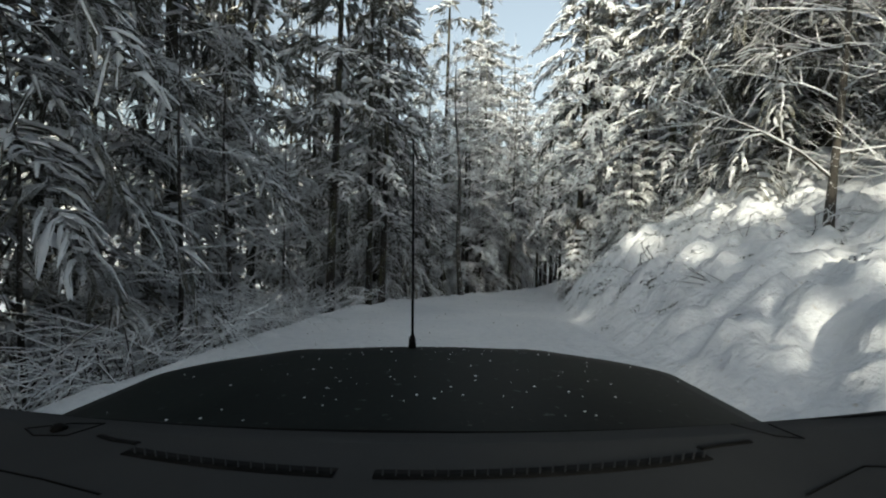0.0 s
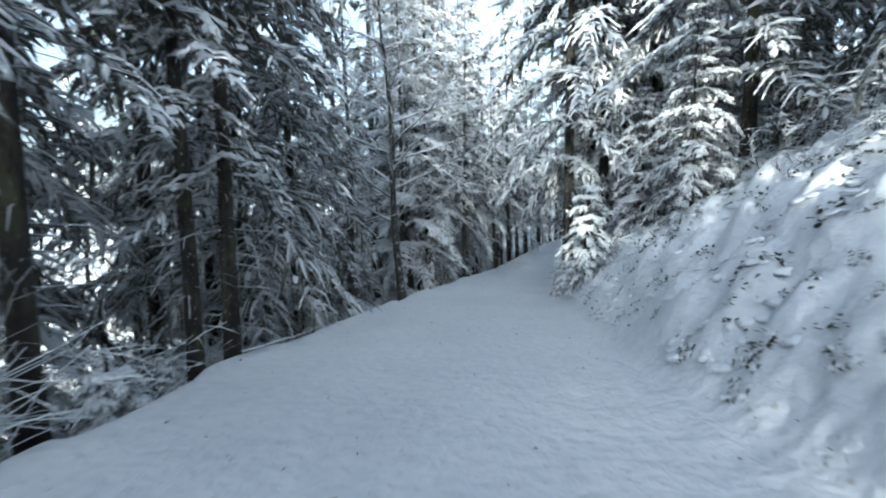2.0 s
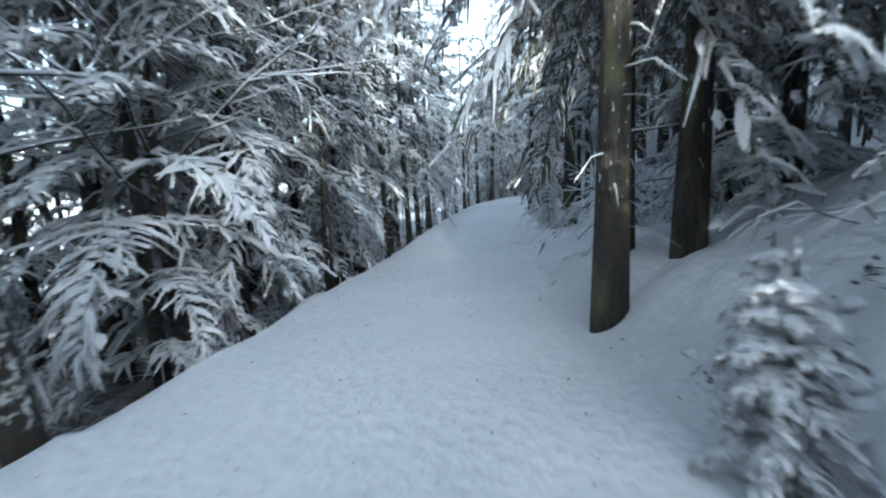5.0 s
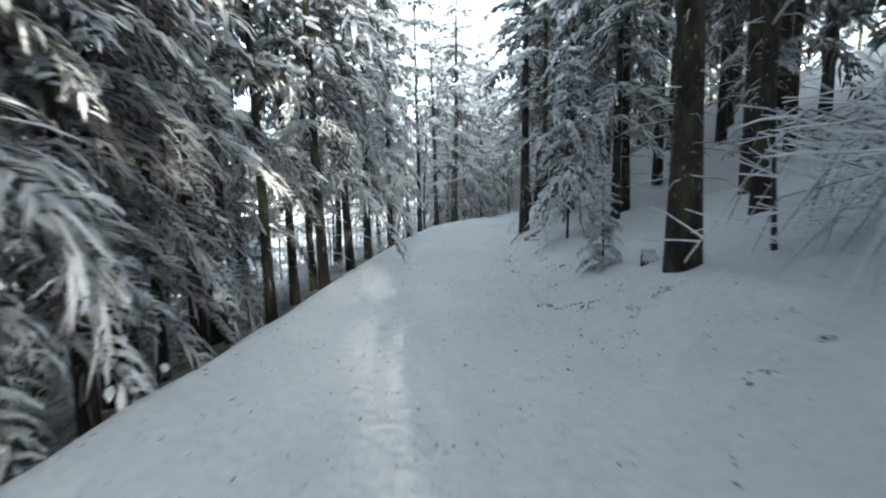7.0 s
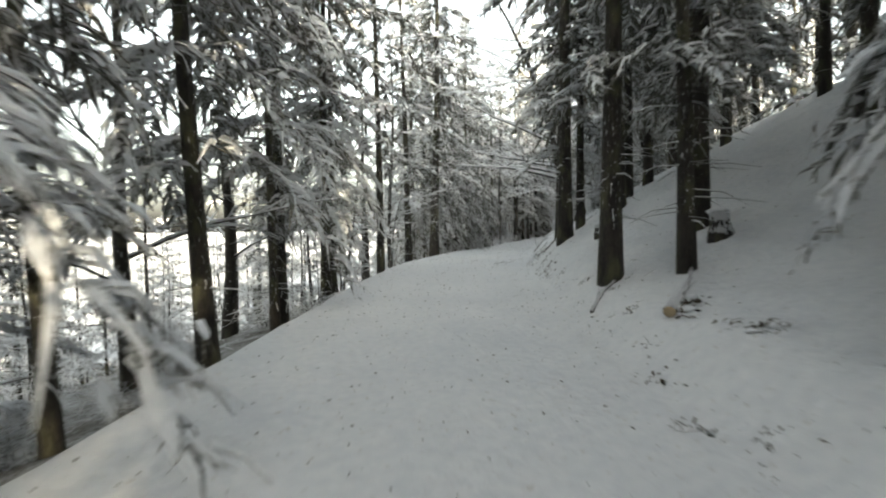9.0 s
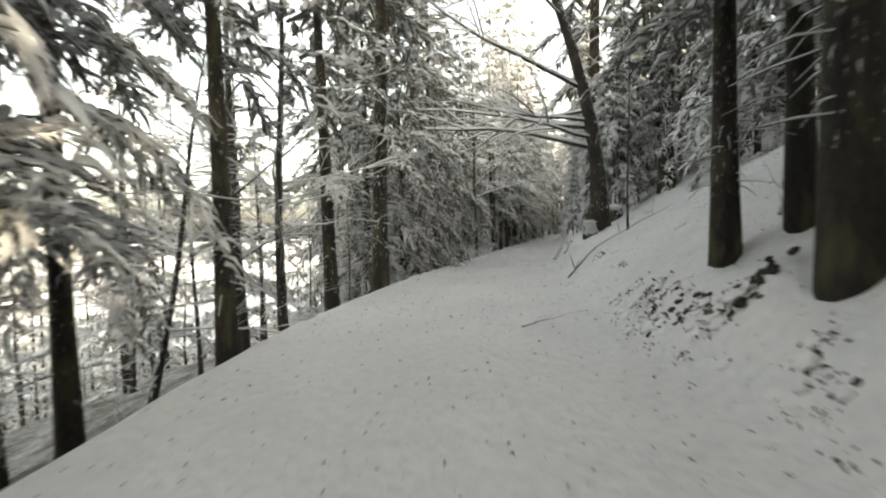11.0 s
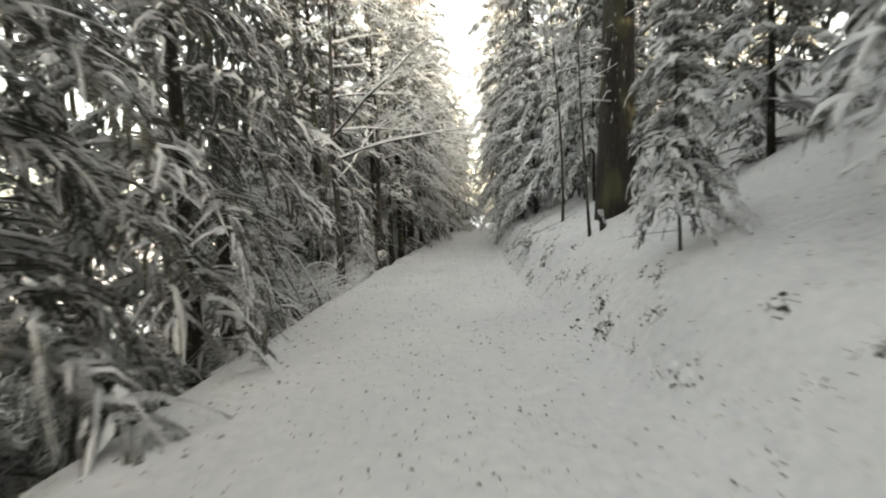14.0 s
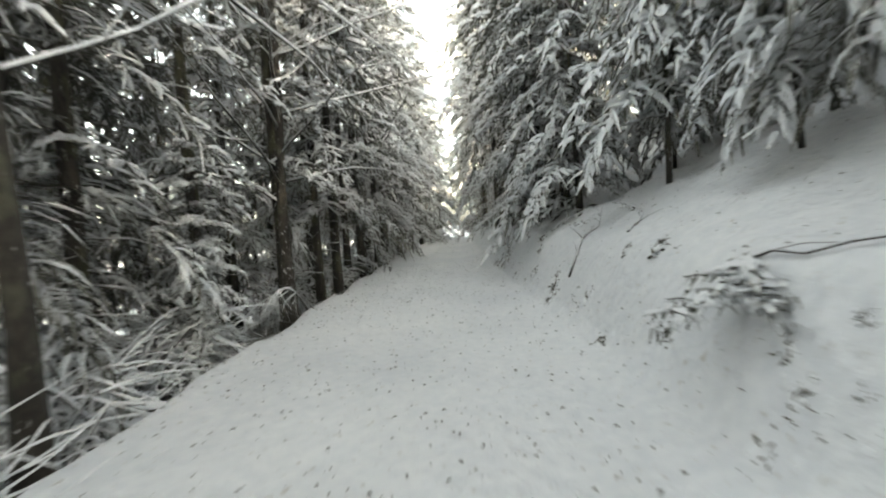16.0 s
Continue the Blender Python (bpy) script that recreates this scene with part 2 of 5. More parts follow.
def build_ground():
    rows = np.r_[np.arange(-38, -4, 2.0), np.arange(-4, 2, 0.22), np.arange(2, 23.5, 0.11), np.arange(23.5, 92, 0.22), np.arange(92, 160, 2.0)]
    cols = np.r_[-62, -50, -41, -34, -28, -23, -19, -16, np.arange(-14, -6, 0.8), np.arange(-6, -2.4, 0.2), np.arange(-2.4, 1.2, 0.2),
                 np.arange(1.2, 6, 0.13), np.arange(6, 12, 0.4), np.arange(12, 24, 1.5), 25, 28, 33, 40, 50, 62]
    verts, faces, n = [], [], len(cols)
    for s in rows:
        for u in cols:
            x, y = at_road(s, u)
            verts.append((x, y, lie(s, u)))
    for i in range(len(rows) - 1):
        for j in range(n - 1):
            a = i * n + j
            faces.append((a, a + 1, a + n + 1, a + n))
    # the outer land, out to the horizon
    last = len(rows) - 1
    rim = ([j for j in range(n)] + [i * n + n - 1 for i in range(1, last + 1)] + [last * n + j for j in range(n - 2, -1, -1)]
           + [i * n for i in range(last - 1, 0, -1)])
    mid = np.array([25.0, 55.0])
    ring = rim
    for grow, sink in ((1.6, 3), (3, 4), (9, 6), (40, 10)):
        base = len(verts)
        for k in rim:
            x, y = mid + (np.array(verts[k][:2]) - mid) * grow
            verts.append((x, y, verts[k][2] * (1 if grow < 2 else 0.6) + sink))
        for k in range(len(rim)):
            a, b = ring[k], ring[(k + 1) % len(rim)]
            c, d = base + (k + 1) % len(rim), base + k
            faces.append((b, a, d, c))
        ring = list(range(base, base + len(rim)))
    me = bpy.data.meshes.new("ground")
    me.from_pydata(verts, [], faces)
    me.materials.append(SNOW_GROUND)
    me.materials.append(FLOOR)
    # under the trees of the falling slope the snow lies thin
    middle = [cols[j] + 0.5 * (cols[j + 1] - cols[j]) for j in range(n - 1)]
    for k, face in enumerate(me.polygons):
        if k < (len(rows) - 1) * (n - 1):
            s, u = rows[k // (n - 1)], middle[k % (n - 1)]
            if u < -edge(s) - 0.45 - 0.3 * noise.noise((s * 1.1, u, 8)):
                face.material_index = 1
    me.shade_smooth()
    return tagged(new("ground", me), "snow-covered forest track between a steep bank and a falling slope", "ground", kind="structure")


build_ground()


# ---- trees ----
def kite(needles, rng, p, q, half, sag):
    """One leaf, folded along its middle, from p to q."""
    way = q - p
    side = Vector((way.y, -way.x, 0))
    side = side * (half / side.length) if side.length > 1e-6 else Vector((half, 0, 0))
    mid = p.lerp(q, rng.uniform(0.35, 0.7)) + Vector((0, 0, sag))
    drop = Vector((0, 0, half * rng.uniform(0.1, 0.9)))
    n = len(needles.v)
    needles.v += [p, mid + side - drop, q, mid - side * rng.uniform(0.6, 1.2) - drop]
    needles.f += [(n, n + 1, n + 2), (n, n + 2, n + 3)]


def tuft(needles, snow, rng, p, way, size, load, spikes=3):
    """A tuft of a bough: a few spiky sprays of needles round p that point along way and sag, and the small cushion of snow they carry."""
    side = Vector((-way.y, way.x, 0))
    side = side.normalized() if side.length > 1e-4 else Vector((1, 0, 0))
    for k in range(spikes):
        a = rng.uniform(-1.5, 1.5)
        d = way * math.cos(a) + side * math.sin(a) - Vector((0, 0, rng.uniform(0.0, 0.8)))
        wide = d.cross(Vector((rng.uniform(-0.7, 0.7), rng.uniform(-0.7, 0.7), 1))).normalized() * size * rng.uniform(0.08, 0.20)
        geo = snow if rng.random() < 0.05 + 0.15 * load else needles
        n = len(geo.v)
        geo.v += [p - wide, p + wide, p + d * size * rng.uniform(0.6, 1.2)]
        geo.f.append((n, n + 1, n + 2))
    if rng.random() > 0.20 + 0.68 * load:
        return
    r, n = size * min(0.40 + 0.26 * load, 0.72) * rng.uniform(0.5, 1.2), len(snow.v)
    turn = rng.random()
    snow.v.append(p + Vector((0, 0, 0.01 + r * (0.30 + 0.32 * load) * rng.uniform(0.6, 1.3))))
    for k in range(6):
        a = (k + turn) * math.pi / 3
        e = r * rng.uniform(0.5, 1.25)
        snow.v.append(p + way * (math.cos(a) * e * 1.2) + side * (math.sin(a) * e) - Vector((0, 0, e * rng.uniform(0.10, 0.45) - 0.01)))
        snow.f.append((n, n + 1 + k, n + 1 + (k + 1) % 6))


def twig(needles, snow, rng, p, way, length, half, droop, load, steps, hang):
    """One side twig of a bough: a narrow strip of needles that bends down, twiglets off its edges, and a broken line of snow on it."""
    side = Vector((-way.y, way.x, 0))
    curl = rng.uniform(-0.35, 0.35)
    line, n = [], len(needles.v)
    for k in range(steps + 1):
        t = k / steps
        c = p + way * (length * t * (1 - 0.22 * droop * t)) + side * (curl * length * t * t) + Vector((0, 0, length * t * (0.12 - 0.85 * droop * t)))
        w = half * rng.uniform(0.7, 1.5) * (0.5 if k == steps else 1.0)
        line.append((c, w))
        tilt = Vector((0, 0, w * rng.uniform(-0.8, 0.8)))
        needles.v += [c + side * w + tilt, c - side * w - tilt]
        if k:
            m = n + 2 * k
            needles.f.append((m - 2, m, m + 1, m - 1))
    for k in range(hang):
        f = rng.random() * steps
        i = min(int(f), steps - 1)
        c = line[i][0].lerp(line[i + 1][0], f - i)
        hand = -1 if k % 2 else 1
        tip = c + side * hand * rng.uniform(1.0, 5.0) * half + way * rng.uniform(0.5, 4.0) * half - Vector((0, 0, half * rng.uniform(0.0, 6.0)))
        wide = (way + side * rng.uniform(-0.8, 0.8)).normalized() * half * rng.uniform(0.35, 0.75)
        geo, up = (snow, 0.012) if rng.random() < 0.10 + 0.26 * load else (needles, -0.004)
        n = len(geo.v)
        geo.v += [c - wide + Vector((0, 0, up)), c + wide + Vector((0, 0, up)), tip + Vector((0, 0, up))]
        geo.f.append((n, n + 1, n + 2))
    if rng.random() > 0.20 + 0.72 * load:
        return
    n, thick = len(snow.v), (0.35 + 0.75 * load) * half
    for k, (c, w) in enumerate(line):
        pinch = rng.choice((0.15, 0.9, 1.3, 1.5)) if steps > 2 else 1.0
        a, d = (half * rng.uniform(0.5, 1.5) * pinch * min(0.65 + 0.45 * load, 1.3) * (0.35 if k == steps else 1.0) for _ in range(2))
        h = thick * rng.uniform(0.4, 1.5) * (0.3 + 0.7 * pinch) + 0.004
        snow.v += [c + side * a - Vector((0, 0, 0.35 * a)), c + side * (a - d) * 0.4 + Vector((0, 0, h)), c - side * d - Vector((0, 0, 0.35 * d))]
        if k:
            m = n + 3 * k
            snow.f += [(m - 3, m, m + 1, m - 2), (m - 2, m + 1, m + 2, m - 1)]


def bough(needles, snow, rng, p0, out, length, rise, droop, load, fine):
    """One conifer bough: a spine that bows under its load, close-set twigs to both sides like a fern, and the snow heaped along the spine.
    fine: 2 near, 1 farther, 0 far."""
    side = Vector((-out.y, out.x, 0))
    sway = rng.uniform(-0.3, 0.3)

    def spine(t):
        return p0 + out * (length * t * (1 - 0.20 * droop * t)) + side * (sway * length * t * t) + Vector((0, 0, length * (rise * t - droop * t * t)))

    grain = (1.0, 1.55, 3.6)[2 - fine]
    if fine:
        needles.tube([spine(t) for t in (0.0, 0.5, 0.95)], [0.010 + 0.006 * length, 0.006 + 0.004 * length, 0.003], 3, cap=False)
    count = max(4, int((8 + 17 * length) / grain))
    half = (0.017 + 0.003 * min(length, 3)) * grain
    steps, hang = ((3, 5), (2, 2), (1, 2))[2 - fine]
    for k in range(count):
        t = 0.12 + 0.86 * (k + 0.8 * rng.random()) / count
        turn = rng.uniform(-0.25, 0.25) if k == count - 1 else (1 if k % 2 else -1) * (1.3 - 0.75 * t) * rng.uniform(0.5, 1.25)
        way = (out + side * (2 * sway * t)).normalized()
        way = way * math.cos(turn) + Vector((-way.y, way.x, 0)) * math.sin(turn)
        reach = (length * (0.28 - 0.15 * t) + 0.10) * rng.uniform(0.5, 1.3)
        fall = min(0.15 + droop * (0.4 + 0.8 * t), 1.1) * rng.uniform(0.5, 1.5)
        twig(needles, snow, rng, spine(t) - Vector((0, 0, rng.uniform(0, 0.10) * min(length, 1.5))), way, reach, half * rng.uniform(0.8, 1.3), fall, load * rng.uniform(0.6, 1.3), steps, hang)
    # cushions along the spine
    for k in range(int((2 + 5 * length) / grain ** 0.8)):
        t = 0.15 + 0.8 * rng.random()
        ahead = (spine(t + 0.05) - spine(t - 0.05)).normalized()
        tuft(needles, snow, rng, spine(t) + side * rng.gauss(0, 0.05 + 0.03 * length), ahead, (0.10 + 0.02 * length) * grain ** 0.7 * rng.uniform(0.6, 1.2), load * rng.uniform(0.6, 1.3), 2)
    if load > 1.0 and fine == 2 and length > 0.5:
        for _ in range(2):
            pad(snow, spine(rng.uniform(0.4, 0.9)) + side * rng.uniform(-0.12, 0.12) * length, out, rng.uniform(0.07, 0.13) * min(1.0, 0.35 + 0.3 * length), rng)


def pad(geo, p, out, r, rng):
    """A cushion of snow that lies on a bough, longer along it, sagging outwards."""
    n = len(geo.v)
    side = Vector((-out.y, out.x, 0))
    for h, w in ((-0.15, 0.95), (0.22, 0.9), (0.42, 0.5)):
        for j in range(7):
            a = 2 * math.pi * j / 7 + h
            k = r * w * rng.uniform(0.7, 1.25)
            x = math.cos(a) * k * 1.35
            geo.v.append(p + out * x + side * (math.sin(a) * k) + Vector((0, 0, h * r - 0.28 * x * abs(x) / r * 0.6)))
    geo.v.append(p + Vector((0, 0, r * 0.48)))
    for k in range(2):
        for j in range(7):
            a, b = n + 7 * k + j, n + 7 * k + (j + 1) % 7
            geo.f.append((a, b, b + 7, a + 7))
    for j in range(7):
        geo.f.append((n + 14 + j, n + 14 + (j + 1) % 7, n + 21))
    geo.f.append(tuple(n + j for j in reversed(range(7))))


def spruce(seed, height, spread, clear, boughs, load, label, dead=10, fine=2, droop=0.55, lean=0.0, girth=1.0):
    """A spruce or fir of that height, its living crown from clear upwards in whorls; load: how much snow it bears; fine: how finely its boughs are cut."""
    rng = random.Random(seed)
    root = new("spruce_tree")
    tagged(root, label, "tree", "forest conifers")
    trunk, needles, snow = Geo(), Geo(), Geo()
    thick = (0.03 + 0.0062 * height) * girth
    bend = [Vector((lean * k * height / 8 + 0.03 * math.sin(seed + k), 0.03 * math.cos(2 * seed + k), height * k / 8 - (0.5 if k == 0 else 0))) for k in range(9)]
    radii = [thick * (1.3 if k == 0 else 1 - 0.95 * k / 8) for k in range(9)]
    bend.insert(1, bend[0].lerp(bend[1], 0.6))
    radii.insert(1, thick * 1.02)
    trunk.tube(bend, radii, 10 if fine else 6)

    def stem(h):
        return Vector((lean * h, 0, h))

    for k in range(dead):
        h = clear * (0.25 + 0.75 * rng.random())
        a = rng.random() * 2 * math.pi
        out = Vector((math.cos(a), math.sin(a), 0))
        reach = 0.3 + 0.9 * rng.random()
        p = stem(h)
        points = [p + out * (thick * 0.5), p + out * reach * 0.6 + Vector((0, 0, -0.05)), p + out * reach + Vector((0, 0, -0.1 - 0.2 * rng.random()))]
        trunk.tube(points, [0.010, 0.007, 0.003], 3)
        if rng.random() < 0.6:
            snow.ridge([q + Vector((0, 0, 0.008)) for q in points], [0.010, 0.009, 0.003], [0.012, 0.016, 0.005], [0, 0, 0])
    whorl = 5
    for k in range(boughs):
        f = (k // whorl + 0.30 * rng.random()) / (boughs / whorl)
        h = clear + (height - clear) * (f ** 0.85) * 0.985
        a = (k % whorl + 0.5 * (k // whorl % 2)) * 2 * math.pi / whorl + rng.uniform(-0.5, 0.5)
        reach = spread * ((1 - f) ** 0.75) * (0.65 + 0.5 * rng.random()) + 0.12 + 0.02 * height * (1 - f)
        if f < 0.10:
            reach *= 0.8
        bough(needles, snow, rng, stem(h), Vector((math.cos(a), math.sin(a), 0)), reach, 0.40 * f - 0.02 + 0.16 * rng.random(),
              droop * (0.75 + 0.5 * rng.random()) * (1.1 - 0.6 * f), load * rng.uniform(0.75, 1.2), fine if h < 7.5 else max(fine - 1, 0))
    top = [stem(height - 0.1), stem(height + 0.25)]
    trunk.tube(top, [0.02, 0.006], 4)
    part("trunk", trunk, BARK, root)
    crown = tagged(part("crown", needles, NEEDLES, root), kind="stuff")
    tagged(part("snow_cover", snow, SNOW, crown), kind="stuff")
    return root


def limb(wood, twigs, snow, rng, p, way, length, radius, level, sag, most, load):
    """A bare branch, its side branches, and the snow along its upper side."""
    count = 5 if level < 2 else 4 if level < 3 else 2
    points, radii = [p], [radius]
    heading = way.normalized()
    for k in range(count):
        heading = (heading + Vector((rng.uniform(-1, 1), rng.uniform(-1, 1), rng.uniform(-1, 1) * 0.6 - sag)) * (0.16 + 0.05 * level)).normalized()
        points.append(points[-1] + heading * (length / count))
        radii.append(radius * (1 - 0.8 * (k + 1) / count))
    sides = 8 if radius > 0.08 else 5 if radius > 0.02 else 3
    (wood if radius > 0.016 else twigs).tube(points, radii, sides, cap=radius > 0.02)
    flat = Vector((heading.x, heading.y, 0)).length
    if load and flat > 0.45 and 0 < level < 3:
        snow.ridge([q + Vector((0, 0, r * 0.7)) for q, r in zip(points, radii)], [r * 0.85 + (0.003 + 0.3 * min(r, 0.02)) * load for r in radii],
                   [(r * 0.45 + 0.008 + min(r, 0.02)) * load * rng.uniform(0.5, 1.3) for r in radii], [r * 0.3 for r in radii])
    if level >= most:
        return
    for k in range({0: 9, 1: 7, 2: 5}.get(level, 4)):
        t = 0.25 + 0.73 * rng.random()
        i = min(int(t * count), count - 1)
        q = points[i].lerp(points[i + 1], t * count - i)
        along = (points[i + 1] - points[i]).normalized()
        turn = Vector((rng.uniform(-1, 1), rng.uniform(-1, 1), rng.uniform(-0.3, 0.8))).normalized()
        off = (along * 0.75 + (turn - along * turn.dot(along)).normalized() * 0.8).normalized()
        limb(wood, twigs, snow, rng, q, off, length * rng.uniform(0.38, 0.62), max(radii[i] * rng.uniform(0.40, 0.58), 0.005), level + 1, sag + 0.05, most, load)


def bare_tree(seed, height, label, first=0.3, limbs=12, reach=0.32, most=3, load=1.0, girth=1.0, lean=(0, 0), sided=None, rise=(0.1, 0.7), forks=()):
    """A leafless beech under rime and snow. sided: the turn in degrees towards which its limbs reach; forks: its great limbs (height, turn, rise, length, radius)."""
    rng = random.Random(seed)
    root = new("beech_tree")
    tagged(root, label, "tree", "forest broadleaf trees")
    wood, twigs, snow = Geo(), Geo(), Geo()
    thick = 0.014 * height * girth
    trunk = Geo()
    points = [Vector((lean[0] * h * h / height + 0.06 * math.sin(h * 0.9 + seed), lean[1] * h * h / height + 0.06 * math.cos(h * 0.7 + seed), h)) for h in np.linspace(-0.4, height, 12)]
    radii = [thick * (1.45 if k == 0 else 1.12 if k == 1 else 1 - 0.9 * k / 11) for k in range(12)]
    trunk.tube(points, radii, 12)
    for k in range(limbs):
        t = first + (0.97 - first) * (k + rng.random()) / limbs
        i = min(int(t * 11), 10)
        q = points[i].lerp(points[i + 1], t * 11 - i)
        a = k * 2.39996 + rng.random() if sided is None or rng.random() < 0.3 else radians(sided + rng.uniform(-55, 55))
        way = Vector((math.cos(a), math.sin(a), rng.uniform(*rise)))
        limb(wood, twigs, snow, rng, q, way, height * reach * (1.2 - 0.75 * t) * rng.uniform(0.7, 1.2), max(radii[i] * rng.uniform(0.18, 0.32), 0.012), 1, 0.12, most, load)
    for h, turn, up, length, r in forks:
        i = max(k for k in range(11) if points[k].z <= h)
        q = points[i].lerp(points[i + 1], (h - points[i].z) / (points[i + 1].z - points[i].z))
        way = Vector((math.cos(radians(turn)), math.sin(radians(turn)), up))
        limb(wood, twigs, snow, rng, q, way, length, r, 1, 0.10, most, load)
    part("trunk", trunk, BEECH_BARK, root)
    branches = tagged(part("limb_mass", wood, BEECH_BARK, root), kind="stuff")
    tagged(part("twig_mass", twigs, TWIG, root, "fine twigs white with rime", smooth=False), kind="stuff")
    tagged(part("snow_cover", snow, SNOW, branches), kind="stuff")
    return root


def shrub(seed, height, width, stems, label, load=1.0, most=1, stout=1.0, fall=1.75):
    """A bush of arching stems under rime and snow."""
    rng = random.Random(seed)
    root = new("snowy_shrub")
    tagged(root, label, "shrub", "undergrowth")
    wood, twigs, snow = Geo(), Geo(), Geo()
    for k in range(stems):
        a = rng.random() * 2 * math.pi
        base = Vector((rng.uniform(-0.3, 0.3) * width, rng.uniform(-0.3, 0.3) * width, -0.05))
        reach, tall = width * rng.uniform(0.3, 1.0), height * rng.uniform(0.45, 1.0)
        out = Vector((math.cos(a), math.sin(a), 0))
        points = [base + out * (reach * t) + Vector((0, 0, tall * (2.3 * t - fall * t * t))) + Vector((rng.uniform(-1, 1), rng.uniform(-1, 1), rng.uniform(-1, 1))) * 0.07 * height * (t > 0) for t in (0, 0.25, 0.5, 0.75, 1.0)]
        radii = [0.010 * stout, 0.0085 * stout, 0.007 * stout, 0.005 * stout, 0.003]
        wood.tube(points, radii, 4, cap=False)
        snow.ridge([q + Vector((0, 0, 0.005 * stout)) for q in points], [0.008 * load * rng.uniform(0.4, 1.5) for _ in points],
                   [0.014 * load * rng.uniform(0.2, 1.6) for _ in points], [0.003] * 5)
        for j in range(5):
            i = rng.randrange(1, 4)
            q = points[i].lerp(points[i + 1], rng.random())
            b = a + rng.uniform(-1.6, 1.6)
            way = Vector((math.cos(b), math.sin(b), rng.uniform(-0.2, 0.7)))
            limb(wood, twigs, snow, rng, q, way, height * rng.uniform(0.2, 0.5), 0.004, 2, 0.15, 1 + most, load)
    if wood.v:
        tagged(part("stem_mass", wood, BEECH_BARK, root), kind="stuff")
    stems_part = tagged(part("twig_mass", twigs, TWIG, root, smooth=False), kind="stuff")
    tagged(part("snow_cover", snow, SNOW, stems_part), kind="stuff")
    return root


def blob(geo, p, r, rng, flat=1.0):
    """A small uneven lump."""
    n = len(geo.v)
    rings = ((-0.35, 0.75), (0.25, 1.0), (0.7, 0.7))
    for h, w in rings:
        for j in range(6):
            a = math.pi * j / 3 + h
            k = r * w * rng.uniform(0.75, 1.25)
            geo.v.append(p + Vector((math.cos(a) * k, math.sin(a) * k, h * r * flat * rng.uniform(0.8, 1.1))))
    geo.v.append(p + Vector((0, 0, r * 0.9 * flat)))
    for k in range(2):
        for j in range(6):
            a, b = n + 6 * k + j, n + 6 * k + (j + 1) % 6
            geo.f.append((a, b, b + 6, a + 6))
    for j in range(6):
        geo.f.append((n + 12 + j, n + 12 + (j + 1) % 6, n + 18))
    geo.f.append(tuple(n + j for j in reversed(range(6))))


